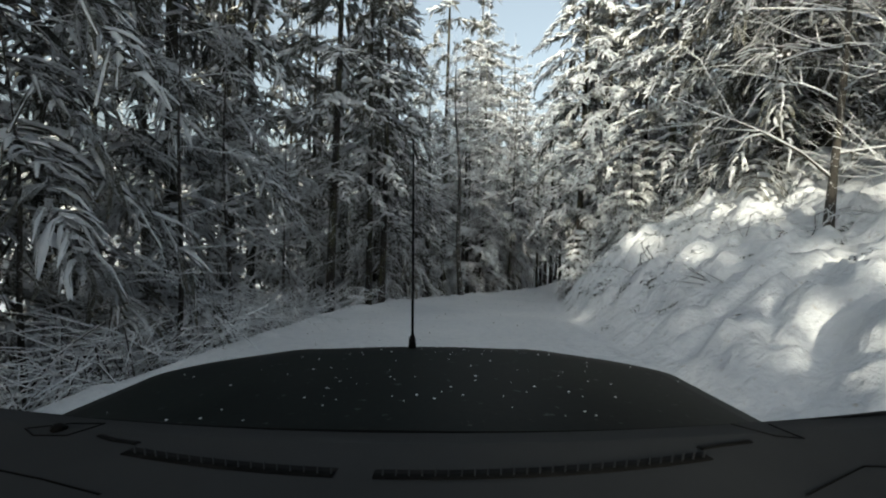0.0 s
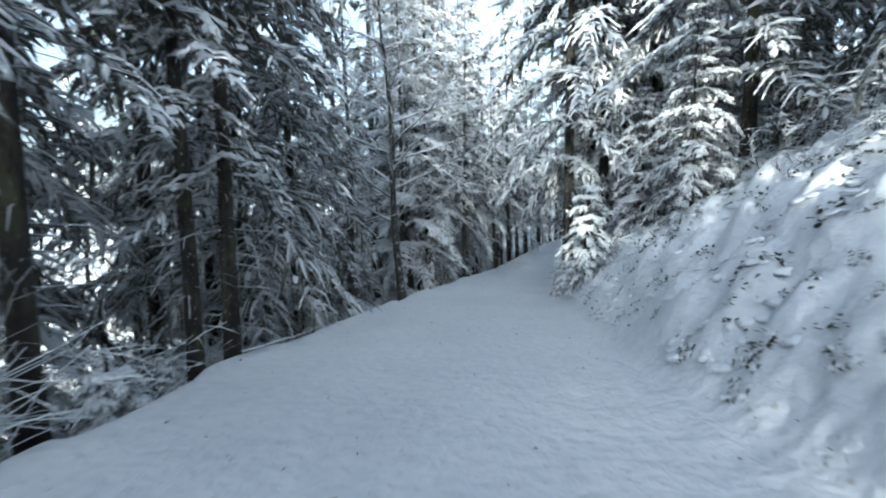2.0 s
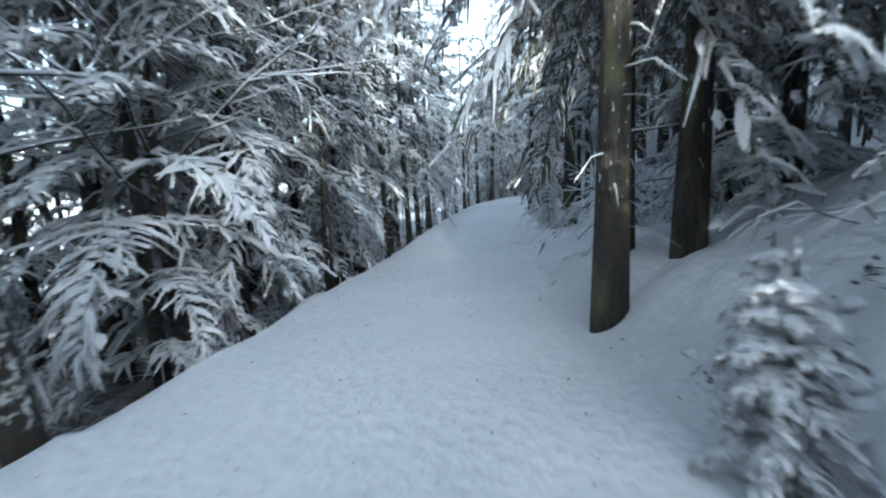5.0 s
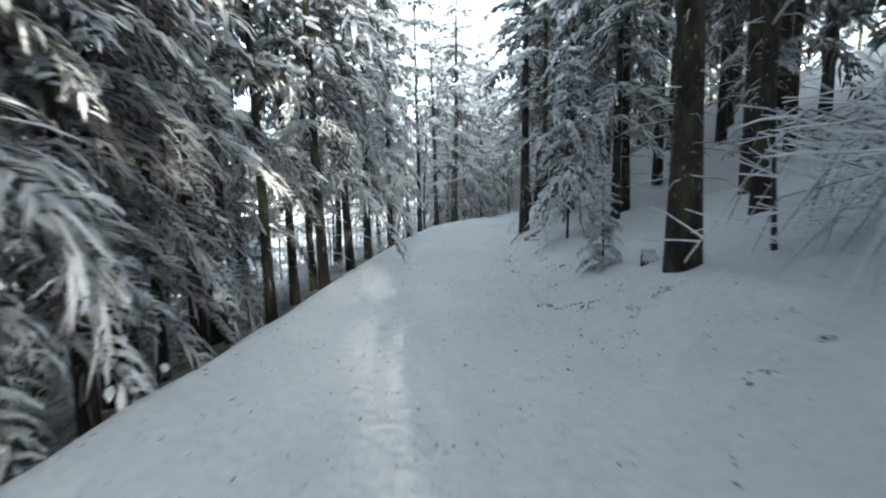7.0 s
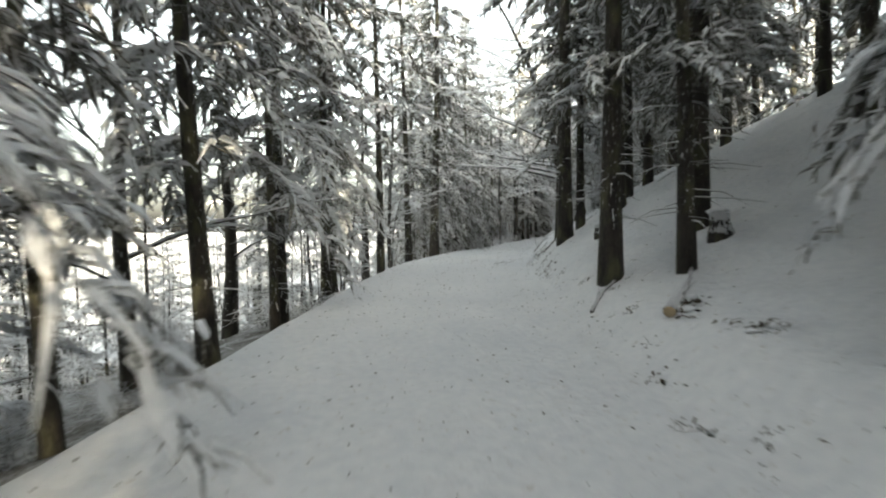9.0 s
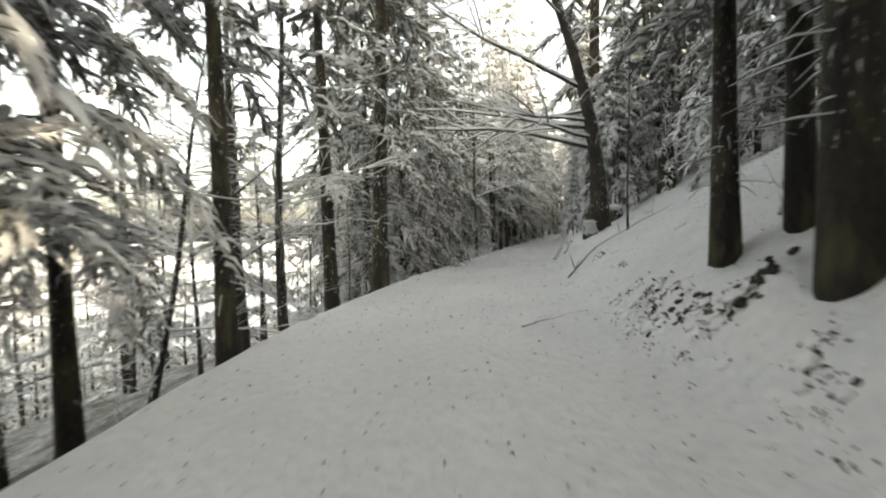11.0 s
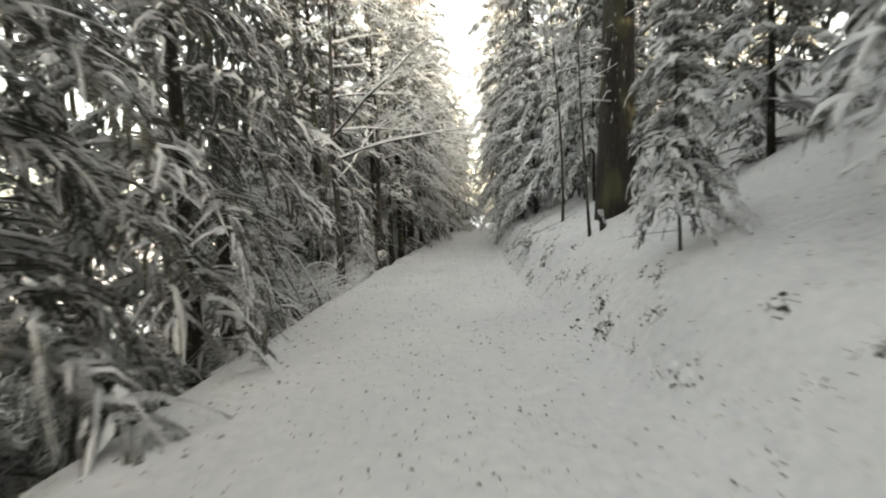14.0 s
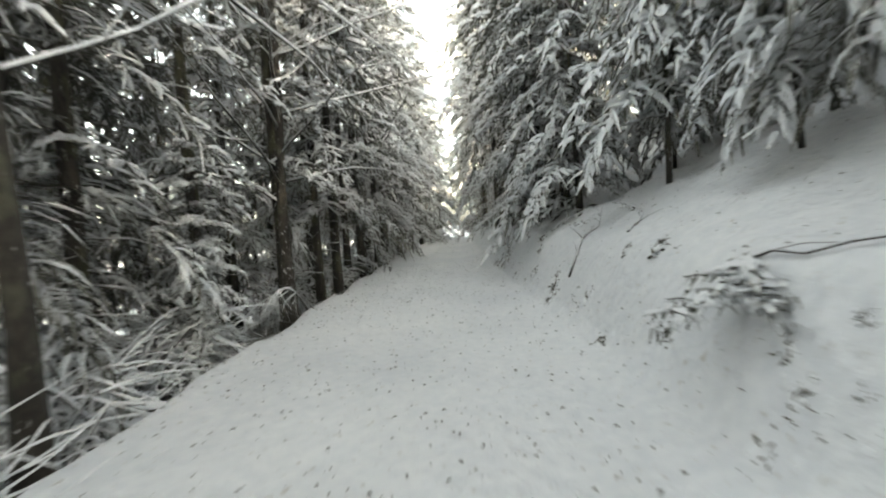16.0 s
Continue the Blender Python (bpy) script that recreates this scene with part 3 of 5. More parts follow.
# one of each kind, built where it is first planted
KINDS = {
    "big_a": lambda: spruce(1, 19, 2.8, 0.7, 95, 1.15, "tall spruce with drooping boughs under thick snow", 6),
    "big_b": lambda: spruce(2, 22, 3.0, 2.0, 95, 0.75, "tall dark spruce with snow-laden hanging boughs", 14, droop=0.75),
    "big_c": lambda: spruce(3, 17, 3.0, 0.5, 95, 0.5, "dense spruce with frosted boughs down to the snow", 4, droop=0.8),
    "hung": lambda: spruce(15, 21, 2.9, 3.4, 85, 1.0, "tall spruce with a bare trunk under heavy hanging boughs", 16, droop=0.7),
    "hung_far": lambda: spruce(15, 21, 2.9, 3.4, 70, 1.0, "tall spruce with heavy hanging boughs down the track", 8, 1, 0.7),
    "pole_a": lambda: spruce(4, 21, 2.0, 5.5, 50, 0.65, "slim spruce with a bare lower trunk and snowy crown", 34, 1),
    "pole_b": lambda: spruce(5, 18, 1.9, 3.8, 50, 0.7, "slender spruce with dead lower twigs and a snowy crown", 40, 1),
    "pole_c": lambda: spruce(14, 20, 2.4, 4.5, 55, 0.8, "tall spruce with a thick bare trunk below a snowy crown", 26, 1, girth=1.5),
    "far_a": lambda: spruce(6, 17, 3.0, 0.4, 55, 0.7, "snowy spruce standing deeper in the forest", 4, 1),
    "far_b": lambda: spruce(7, 20, 2.8, 0.8, 55, 0.5, "frosted spruce deep in the forest", 6, 1, 0.7),
    "deep": lambda: spruce(16, 18, 3.2, 0.4, 42, 0.6, "snowy spruce deep in the forest", 0, 0),
    "young": lambda: spruce(8, 2.4, 0.70, 0.05, 45, 1.3, "young spruce wrapped in fresh snow", 0, 2, 0.9, 0.02, 0.6),
    "dwarf": lambda: spruce(18, 0.85, 0.42, 0.02, 35, 1.7, "little fir bush buried under fresh snow", 0, 2, 0.7, 0.0, 0.5),
    "mid": lambda: spruce(9, 7.0, 1.8, 0.2, 60, 1.25, "half-grown spruce with snow-bent boughs", 2, 2, 0.75),
    "stemmed": lambda: spruce(10, 6.0, 1.3, 1.3, 50, 1.2, "young spruce with a bare stem and a snow-bowed crown", 6, 2, 1.0, 0.0, 0.55),
    "beech_a": lambda: bare_tree(11, 13, "leafless beech with rime-white branches", 0.18, 15, 0.32),
    "beech_b": lambda: bare_tree(12, 9, "young leafless beech white with hoarfrost", 0.10, 16, 0.36, girth=0.6),
    "beech_c": lambda: bare_tree(17, 14, "leafless beech veiled in fine hoarfrosted twigs", 0.25, 34, 0.36, 3, 1.3, 0.8, rise=(0.2, 0.9)),
    "sapling": lambda: bare_tree(13, 5.5, "thin bare sapling dusted with snow", 0.45, 7, 0.22, 2, 0.8, 0.36),
    "shrub_a": lambda: shrub(21, 1.3, 1.1, 24, "leafless bush with arching snow-covered stems"),
    "shrub_b": lambda: shrub(22, 0.8, 0.9, 5, "thin arching bramble stems dusted with snow", 0.6),
    "shrub_c": lambda: shrub(23, 2.2, 1.8, 40, "tall frosted thicket of bare twigs", 0.8, 1),
    "shrub_d": lambda: shrub(24, 2.8, 2.3, 60, "tangled dome of arching frosted branches", 1.9, 1, 1.5, 2.3),
}
BUILT = {}


def plant(kind, x, y, turn=0.0, size=1.0, lean=0.0, label="", sink=0.0, lying=False):
    """A tree or bush of that kind with its foot on the ground at x, y."""
    m = pose(x, y, ground_at(x, y) - sink, 0, lean, turn) @ Matrix.Scale(size, 4)
    if lying:
        e = 0.25
        up = Vector((ground_at(x - e, y) - ground_at(x + e, y), ground_at(x, y - e) - ground_at(x, y + e), 2 * e))
        m = Matrix.Translation(m.translation) @ Vector((0, 0, 1)).rotation_difference(up).to_matrix().to_4x4() @ Matrix.Translation(-m.translation) @ m
    if kind not in BUILT:
        BUILT[kind] = KINDS[kind]()
        BUILT[kind].matrix_basis = m
        ob = BUILT[kind]
    else:
        keep = BUILT[kind]
        ob = copy_thing(keep, m @ Matrix.Diagonal((1 / keep.scale[0], 1 / keep.scale[1], 1 / keep.scale[2], 1)))
    if label:
        ob["label"] = label
    return ob


# ---- the forest: trees that stand by the road ----
rng = random.Random(5)
TAKEN = []


def stand(kind, s, u, turn=0.0, size=1.0, lean=0.0, room=0.9, **more):
    x, y = at_road(s, u)
    TAKEN.append((x, y, room))
    if kind[:3] == "big" and (abs(u) > (7.5 if s < 14 else 6.0) or s > 88):
        kind = "far_a" if kind == "big_a" else "far_b"
    if kind == "hung" and s > 84:
        kind = "hung_far"
    return plant(kind, x, y, turn, size, lean, sink=0.08, **more)


# first bend, falling side
for kind, s, u, turn, size, lean in (
        ("pole_a", 11.4, -4.15, 20, 0.80, 1), ("pole_a", 13.4, -4.0, 140, 0.72, 0), ("pole_b", 13.9, -3.75, 250, 0.85, -1),
        ("dwarf", 11.57, -3.5, 40, 0.9, 0), ("big_c", 16.6, -5.2, 10, 1.05, 0), 
        ("beech_c", 22.6, -3.7, 130, 0.95, 4), ("beech_c", 26.6, -4.9, 200, 0.9, 0), ("big_c", 19.8, -6.0, 200, 1.0, 0), ("beech_a", 24.5, -6.5, 100, 1.0, 0),
        ("big_a", 26.2, -5.0, 200, 0.85, 0), ("big_b", 28.3, -4.6, 310, 0.9, 0), ("pole_b", 31.2, -3.7, 15, 0.9, 1),
        ("big_c", 5.5, -6.2, 80, 1.1, 0), ("big_b", 8.8, -6.4, 130, 1.0, 0), ("big_c", 2.6, -7.4, 300, 1.15, 0), ("big_b", 12.6, -7.6, 60, 1.05, 0),
        ("beech_b", 8.2, -4.6, 310, 0.75, -4), ("beech_b", 5.0, -4.9, 190, 0.6, 3), ("beech_b", 6.6, -4.3, 60, 0.65, 0), ("beech_b", 10.2, -4.7, 250, 0.65, 0),
        ("shrub_c", 5.2, -4.3, 30, 1.0, 0), ("shrub_c", 7.2, -4.6, 150, 1.05, 0), ("shrub_c", 8.6, -4.2, 270, 0.9, 0), ("shrub_c", 10.2, -4.4, 80, 1.0, 0), ("shrub_a", 12.8, -4.3, 80, 1.0, 0)):
    stand(kind, s, u, turn, size, lean)
# first bend, bank side
for kind, s, u, turn, size, lean in (
        ("big_a", 18.6, 5.2, 0, 1.0, 0), ("hung", 24.0, 1.8, 110, 1.1, 0), ("hung", 24.6, 2.9, 200, 1.1, 0), ("hung", 26.2, 2.6, 290, 1.1, 0),
        ("young", 19.3, 2.05, 0, 1.0, 2), ("young", 20.9, 1.55, 120, 0.5, 0), ("young", 21.6, 1.9, 220, 0.42, 0), ("young", 20.6, 2.2, 20, 0.35, 4), ("mid", 18.8, 4.4, 90, 0.7, 0), ("mid", 22.0, 3.6, 30, 0.45, 0), ("mid", 17.6, 3.9, 150, 0.6, 0), ("mid", 20.2, 3.5, 250, 0.55, 0), ("mid", 20.6, 5.2, 210, 0.75, 0),
        ("big_a", 7.6, 9.2, 150, 0.9, 0), ("big_a", 10.4, 8.8, 30, 0.9, 0), ("beech_c", 5.4, 5.7, 30, 0.62, 0), ("beech_c", 7.6, 6.6, 160, 0.6, 0), ("beech_b", 7.2, 5.2, 20, 0.8, 0), ("beech_b", 5.0, 5.6, 120, 0.6, 0), ("big_c", 9.6, 8.2, 20, 1.0, 0), ("big_b", 13.0, 7.6, 200, 1.1, 0), ("big_c", 11.6, 6.2, 60, 0.9, 0), ("big_c", 14.6, 6.4, 260, 0.95, 0), ("big_c", 16.8, 7.4, 110, 1.0, 0), ("big_a", 25.5, 4.6, 75, 0.9, 0),
        ("big_b", 15.4, 9.2, 20, 1.0, 0)):
    stand(kind, s, u, turn, size, lean)
# the dip, falling side: a row of poles
for kind, s, u, turn, size, lean in (
        ("hung", 41.5, -3.4, 0, 0.92, -1), ("pole_a", 39.0, -3.85, 50, 0.75, -2), ("pole_b", 38.9, -4.8, 100, 0.8, -1), ("pole_a", 37.4, -4.6, 170, 0.85, 1),
        ("pole_b", 36.9, -5.0, 220, 0.7, 0), ("hung", 36.4, -5.2, 280, 0.7, 1), ("hung", 34.4, -4.4, 330, 0.72, 0), ("hung", 47.0, -4.3, 15, 1.05, -2), ("hung", 51.2, -4.9, 115, 1.1, 0),
        ("pole_b", 49.6, -4.3, 75, 0.8, 0), ("hung", 54.0, -4.6, 95, 0.8, -1), ("pole_c", 60.0, -3.9, 140, 0.8, 1), ("pole_a", 42.3, -4.6, 195, 0.85, 1),
        ("pole_b", 44.6, -4.9, 195, 0.85, 1), ("big_b", 33.0, -5.3, 255, 0.9, 0), ("big_b", 36.2, -5.4, 15, 0.95, 0), ("big_b", 39.8, -5.6, 105, 0.95, 0),
        ("big_b", 43.4, -6.8, 190, 0.9, 0), ("big_a", 30.2, -5.8, 20, 1.0, 0), ("far_b", 31.8, -6.4, 120, 1.3, 0), ("far_a", 34.2, -7.4, 220, 1.4, 0), ("far_b", 27.5, -6.9, 320, 1.35, 0), ("beech_a", 47.5, -6.2, 180, 0.9, 0), ("beech_a", 51.5, -6.6, 300, 0.95, 0)):
    stand(kind, s, u, turn, size, lean)
# the dip, bank side
for kind, s, u, turn, size, lean in (
        ("pole_c", 35.5, 3.5, 30, 0.95, 0), ("sapling", 34.9, 4.35, 200, 1.2, 8), ("pole_a", 37.6, 6.0, 15, 1.0, 0), ("hung", 42.6, 4.9, 115, 0.75, 0),
        ("mid", 37.5, 3.05, 200, 0.30, 0), ("stemmed", 41.5, 3.3, 70, 0.9, 0), ("shrub_d", 32.8, 5.0, 90, 1.0, 0), ("shrub_d", 34.2, 6.2, 190, 1.0, 0), ("pole_b", 43.5, 5.4, 80, 0.9, 0),
        ("pole_a", 45.4, 7.0, 10, 0.95, 0), ("pole_a", 40.2, 7.2, 140, 0.9, 0), ("pole_b", 42.0, 8.4, 240, 0.9, 0), ("big_b", 29.0, 6.6, 260, 0.9, 0), ("pole_c", 46.7, 2.65, 150, 0.75, 0), ("pole_b", 45.6, 3.3, 60, 0.8, 1), ("pole_c", 47.6, 4.4, 220, 0.8, 0), ("hung", 50.2, 5.4, 250, 0.9, 0), ("pole_a", 27.6, 4.2, 20, 0.9, 0), ("far_a", 28.4, 5.2, 140, 1.2, 0)):
    stand(kind, s, u, turn, size, lean)
# by the beech, falling side
for kind, s, u, turn, size, lean in (
        ("pole_c", 52.5, -4.2, 15, 0.75, 1), ("pole_a", 55.0, -3.3, 75, 0.85, 0), ("beech_b", 57.7, -3.9, 110, 1.25, -1), ("pole_c", 61.4, -3.1, 200, 1.0, -2),
        ("beech_b", 55.8, -5.2, 10, 0.85, 10), ("beech_b", 53.8, -5.2, 110, 0.8, 6), ("beech_a", 58.4, -5.4, 220, 0.8, 0), ("big_c", 65.0, -4.9, 30, 1.0, 0),
        ("big_c", 67.8, -4.6, 120, 1.0, 0), ("mid", 66.6, -3.55, 10, 0.45, 0), ("big_c", 71.2, -4.2, 220, 1.05, 0), ("big_b", 74.6, -5.4, 330, 0.9, 0),
        ("big_c", 69.0, -7.4, 290, 1.1, 0), ("mid", 63.6, -3.7, 120, 0.5, 0), ("shrub_d", 75.8, -4.2, 200, 0.95, 0), ("shrub_d", 77.8, -4.4, 20, 1.0, 0), ("shrub_d", 80.6, -4.5, 120, 0.9, 0), ("mid", 77.9, -5.8, 20, 0.9, 0), ("mid", 80.6, -3.8, 80, 0.6, 0),
        ("pole_c", 84.7, -3.9, 30, 0.9, 0), ("pole_b", 82.2, -4.6, 110, 1.0, 0), ("pole_b", 79.5, -4.7, 210, 1.0, 0), ("pole_a", 87.0, -3.7, 300, 0.85, 0),
        ("big_b", 90.1, -3.6, 30, 0.9, 0), ("pole_a", 93.0, -3.6, 140, 0.8, 0), ("big_c", 96.5, -3.5, 250, 0.95, 0), ("pole_a", 100.0, -3.6, 340, 0.85, 0),
        ("big_b", 104.0, -3.5, 60, 0.95, 0), ("hung", 98.0, -3.5, 160, 0.9, 0), ("hung", 103.0, -3.4, 260, 0.95, 0), ("hung", 110.0, -3.2, 20, 0.95, 0), ("hung", 87.5, -3.3, 60, 0.9, 0), ("hung", 93.2, -3.0, 230, 0.9, 0), ("big_c", 79.6, -5.6, 60, 1.0, 0), ("big_c", 81.5, -6.6, 140, 1.0, 0), ("big_b", 86.0, -5.8, 20, 0.9, 0)):
    stand(kind, s, u, turn, size, lean)
# by the beech, bank side
for kind, s, u, turn, size, lean in (
        ("pole_c", 52.4, 2.85, 80, 0.85, 0), ("pole_c", 54.3, 2.9, 180, 0.6, 0), ("pole_a", 54.0, 3.5, 280, 0.8, 0), ("pole_c", 52.4, 4.2, 10, 0.95, 0),
        ("pole_a", 54.4, 4.9, 110, 0.9, 0), ("sapling", 60.7, 3.35, 60, 1.0, 1), ("pole_c", 65.6, 5.3, 200, 1.0, -8), ("pole_a", 66.4, 5.6, 250, 1.0, -10),
        ("pole_c", 73.3, 3.35, 100, 1.45, -2), ("sapling", 72.8, 2.6, 190, 1.1, 0), ("sapling", 75.6, 2.7, 290, 1.2, 0), ("pole_b", 74.4, 5.1, 40, 0.8, 0),
        ("stemmed", 66.9, 3.5, 30, 0.85, 0), ("stemmed", 66.1, 3.75, 130, 0.95, 0), ("stemmed", 67.3, 4.7, 230, 1.0, 0), ("stemmed", 68.7, 2.4, 150, 0.5, 0),
        ("stemmed", 77.3, 4.0, 320, 1.2, 0), ("big_a", 68.2, 6.3, 40, 0.6, 0), ("mid", 66.2, 5.4, 140, 0.75, 0), ("stemmed", 81.4, 3.9, 20, 1.35, 0), ("mid", 84.4, 3.2, 220, 1.15, 0), ("mid", 87.2, 2.9, 100, 1.25, 0), ("big_c", 82.6, 6.0, 100, 0.8, 0), ("big_c", 78.8, 7.2, 100, 0.8, 0), ("big_a", 89.0, 3.0, 120, 0.8, 0), ("mid", 70.6, 4.6, 70, 0.75, 0), ("stemmed", 80.9, 5.7, 50, 1.1, 0), ("stemmed", 83.0, 4.8, 350, 1.1, 0),
        ("big_b", 86.2, 3.4, 140, 0.8, 0), ("big_c", 91.0, 3.2, 200, 0.8, 0), ("big_b", 95.0, 3.3, 10, 0.9, 0), ("pole_a", 99.0, 3.4, 100, 0.9, 0),
        ("big_b", 101.0, 3.2, 200, 0.9, 0), ("hung", 93.0, 2.9, 300, 0.85, 0), ("hung", 98.5, 2.7, 200, 0.9, 0), ("hung", 106.0, 2.5, 100, 0.95, 0), ("hung", 114.0, 2.4, 0, 0.95, 0), ("pole_a", 88.4, 3.5, 40, 0.85, 0), ("stemmed", 78.6, 4.0, 50, 0.9, 4),
        ("big_b", 56.5, 5.9, 70, 0.9, 0), ("big_b", 60.5, 7.6, 20, 0.95, 0), ("big_b", 69.6, 8.0, 120, 1.0, 0), ("stemmed", 64.4, 6.6, 50, 1.3, 0), ("mid", 61.6, 6.4, 200, 1.0, 0)):
    stand(kind, s, u, turn, size, lean)


# ---- the forest: what stands deeper ----
DEEP = []
plant("deep", -20, -24, 0, 1.2)


def scatter(kinds, count, s_range, u_range, room, size=(0.8, 1.2), lean=1.5, deep=False, **more):
    """Trees strewn over a stretch of the plan; deep: too far in to be told apart."""
    done = tries = 0
    while done < count and tries < count * 30:
        tries += 1
        s, u = rng.uniform(*s_range), rng.uniform(*u_range)
        x, y = at_road(s, u)
        if any((x - a) ** 2 + (y - b) ** 2 < (room + r) ** 2 for a, b, r in TAKEN):
            continue
        TAKEN.append((x, y, room))
        if deep:
            DEEP.append(("deep", pose(x, y, ground_at(x, y) - 0.1, 0, rng.uniform(-lean, lean), rng.uniform(0, 360)) @ Matrix.Scale(rng.uniform(*size), 4)))
        else:
            plant(rng.choice(kinds), x, y, rng.uniform(0, 360), rng.uniform(*size), rng.uniform(-lean, lean), sink=0.1, **more)
        done += 1


FAR = ["far_a", "far_b"]
scatter(FAR, 24, (-2, 30), (-13, -7.5), 0.6)
scatter(FAR, 26, (-18, 34), (-26, -12.5), 0.8, deep=True)
scatter(FAR, 16, (28, 48), (-15, -7.5), 0.7, (0.7, 1.0))
scatter(["beech_b"], 26, (42, 68), (-17, -6.5), 0.5, (0.6, 1.0))
scatter(FAR, 26, (44, 74), (-30, -16), 0.5, (0.45, 0.65), deep=True)
scatter(FAR, 7, (42, 68), (-34, -15), 0.6, (0.6, 0.9), deep=True)
scatter(FAR, 60, (26, 84), (-60, -30), 0.8, (0.95, 1.3), deep=True)
scatter(FAR, 14, (34, 50), (-34, -11), 0.8, (0.7, 1.0), deep=True)
scatter(FAR, 18, (71, 100), (-12, -6.6), 0.5)
scatter(FAR, 30, (66, 130), (-26, -11), 0.7, deep=True)
scatter(FAR, 12, (2, 27), (7.5, 13), 0.7)
scatter(["pole_a", "pole_b"], 16, (27, 62), (6.5, 14), 0.6)
scatter(["far_b", "pole_a"], 8, (28, 64), (8.5, 14), 0.6)
scatter(FAR, 16, (62, 110), (8.5, 13), 0.8)
scatter(FAR, 46, (-16, 120), (12.5, 28), 0.9, deep=True)
# added behind the start, out of view, to shade the road
scatter(FAR, 14, (-18, -4), (-12, -6.5), 0.7, deep=True)
scatter(FAR, 14, (-18, -4), (8.5, 14), 0.7, deep=True)
# unseen rows of trees added behind the start to block the sun, with one gap
for row, y0 in enumerate((-38.0, -35.0, -32.0, -29.0)):
    for k in range(24):
        x, y = -24 + 2.1 * k + 0.8 * row + rng.uniform(-0.4, 0.4), y0 + rng.uniform(-0.6, 0.6)
        if abs(x - 5.2 + 0.268 * (5.7 - y)) > 1.3:
            DEEP.append(("deep", pose(x, y, ground_at(x, y) - 0.1, 0, 0, rng.uniform(0, 360)) @ Matrix.Scale(rng.uniform(1.1, 1.35), 4)))
# trees that close in over the road's far end, and low rime-white ones beyond
for k in range(6):
    stand(rng.choice(FAR), 112 + 5 * k, -2.6 + 0.04 * k, 70 * k, 1.15)
    stand(rng.choice(FAR), 114 + 5 * k, 2.6 - 0.04 * k, 50 * k, 1.1)
for kind, s, u, turn, size in (("hung", 95.0, -4.0, 40, 1.3), ("hung", 101.0, 3.2, 140, 1.3), ("hung", 106.5, -3.6, 240, 1.35), ("hung", 111.5, 2.7, 340, 1.3), ("beech_c", 84.2, -3.6, 60, 0.95), ("far_b", 90.0, -4.8, 80, 1.25), ("far_b", 94.5, -5.2, 180, 1.3), ("far_a", 99.5, -4.6, 280, 1.35), ("far_b", 104.5, -4.8, 30, 1.3), ("far_b", 110.0, -4.6, 130, 1.35),
                               ("beech_c", 91.5, -3.4, 200, 1.0), ("beech_c", 96.5, 3.5, 300, 0.95), ("beech_c", 104.0, -3.3, 100, 1.0)):
    stand(kind, s, u, turn, size)
scatter(FAR, 16, (110, 140), (-12, -4.5), 0.6, (0.9, 1.2))
scatter(FAR, 16, (110, 140), (4.5, 12), 0.6, (0.9, 1.2))
for k in range(9):
    plant("beech_b", *at_road(rng.uniform(140, 158), rng.uniform(-6, 6)), rng.uniform(0, 360), rng.uniform(0.3, 0.5), sink=0.1)


def deep_forest():
    """All the trees of DEEP in one object, the added sun-blocking ones too."""
    root = new("deep_forest")
    tagged(root, "dense dark conifer forest under snow, deep behind the track, plus unseen sun-blocking trees", "forest", kind="stuff")
    for name, mat in (("trunk", BARK), ("crown", NEEDLES), ("snow_cover", SNOW)):
        points, faces, sizes, start = [], [], [], 0
        for kind, m in DEEP:
            mesh = [ob.data for ob in BUILT[kind].children_recursive if ob.name.split(".")[0] == name][0]
            v = np.empty(len(mesh.vertices) * 3, dtype=np.float32)
            mesh.vertices.foreach_get("co", v)
            a = np.array(m)
            points.append(v.reshape(-1, 3) @ a[:3, :3].T + a[:3, 3])
            faces += [tuple(i + start for i in f.vertices) for f in mesh.polygons]
            start += len(mesh.vertices)
        geo = Geo()
        geo.v, geo.f = np.concatenate(points).tolist(), faces
        tagged(part(name, geo, mat, root), kind="stuff")


deep_forest()

# ---- undergrowth ----
TAKEN = [t for t in TAKEN if t[2] < 0.95]
scatter(["shrub_c", "shrub_a"], 16, (2, 24), (-6.6, -4.2), -0.4, (0.6, 1.0), 6)
scatter(["shrub_c", "shrub_a"], 12, (24, 50), (-7.5, -4.8), -0.4, (0.5, 0.9), 6)
scatter(["shrub_c", "shrub_a", "sapling"], 18, (50, 96), (-6.6, -4.3), -0.4, (0.6, 1.1), 6)
scatter(["shrub_b"], 8, (6.5, 10), (3.2, 5.5), -0.6, (0.7, 1.2), 0, lying=True)
scatter(["shrub_b"], 16, (10, 22), (3.0, 5.2), -0.6, (0.7, 1.2), 0, lying=True)
scatter(["shrub_a"], 10, (7, 22), (3.4, 6), -0.5, (0.6, 1.0), 5)


# ---- single things by the road ----
def beech_over_road():
    root = bare_tree(31, 12.5, "old leafless beech reaching snow-laden limbs over the track", 0.45, 12, 0.42, 3, 1.6, 1.4, (-0.22, 0.17), 137, (0.2, 0.6),
                     ((2.5, 140, 0.34, 5.2, 0.075), (2.8, 172, 0.16, 3.8, 0.05), (3.1, 112, 0.30, 6.0, 0.07), (3.3, 155, 0.10, 4.2, 0.05), (3.6, 92, 0.2, 5.4, 0.055), (4.2, 150, 0.40, 5.5, 0.06)))
    x, y = at_road(63.4, 3.05)
    root.matrix_basis = pose(x, y, ground_at(x, y) - 0.1, 0, -2, 0)
    return root


beech_over_road()


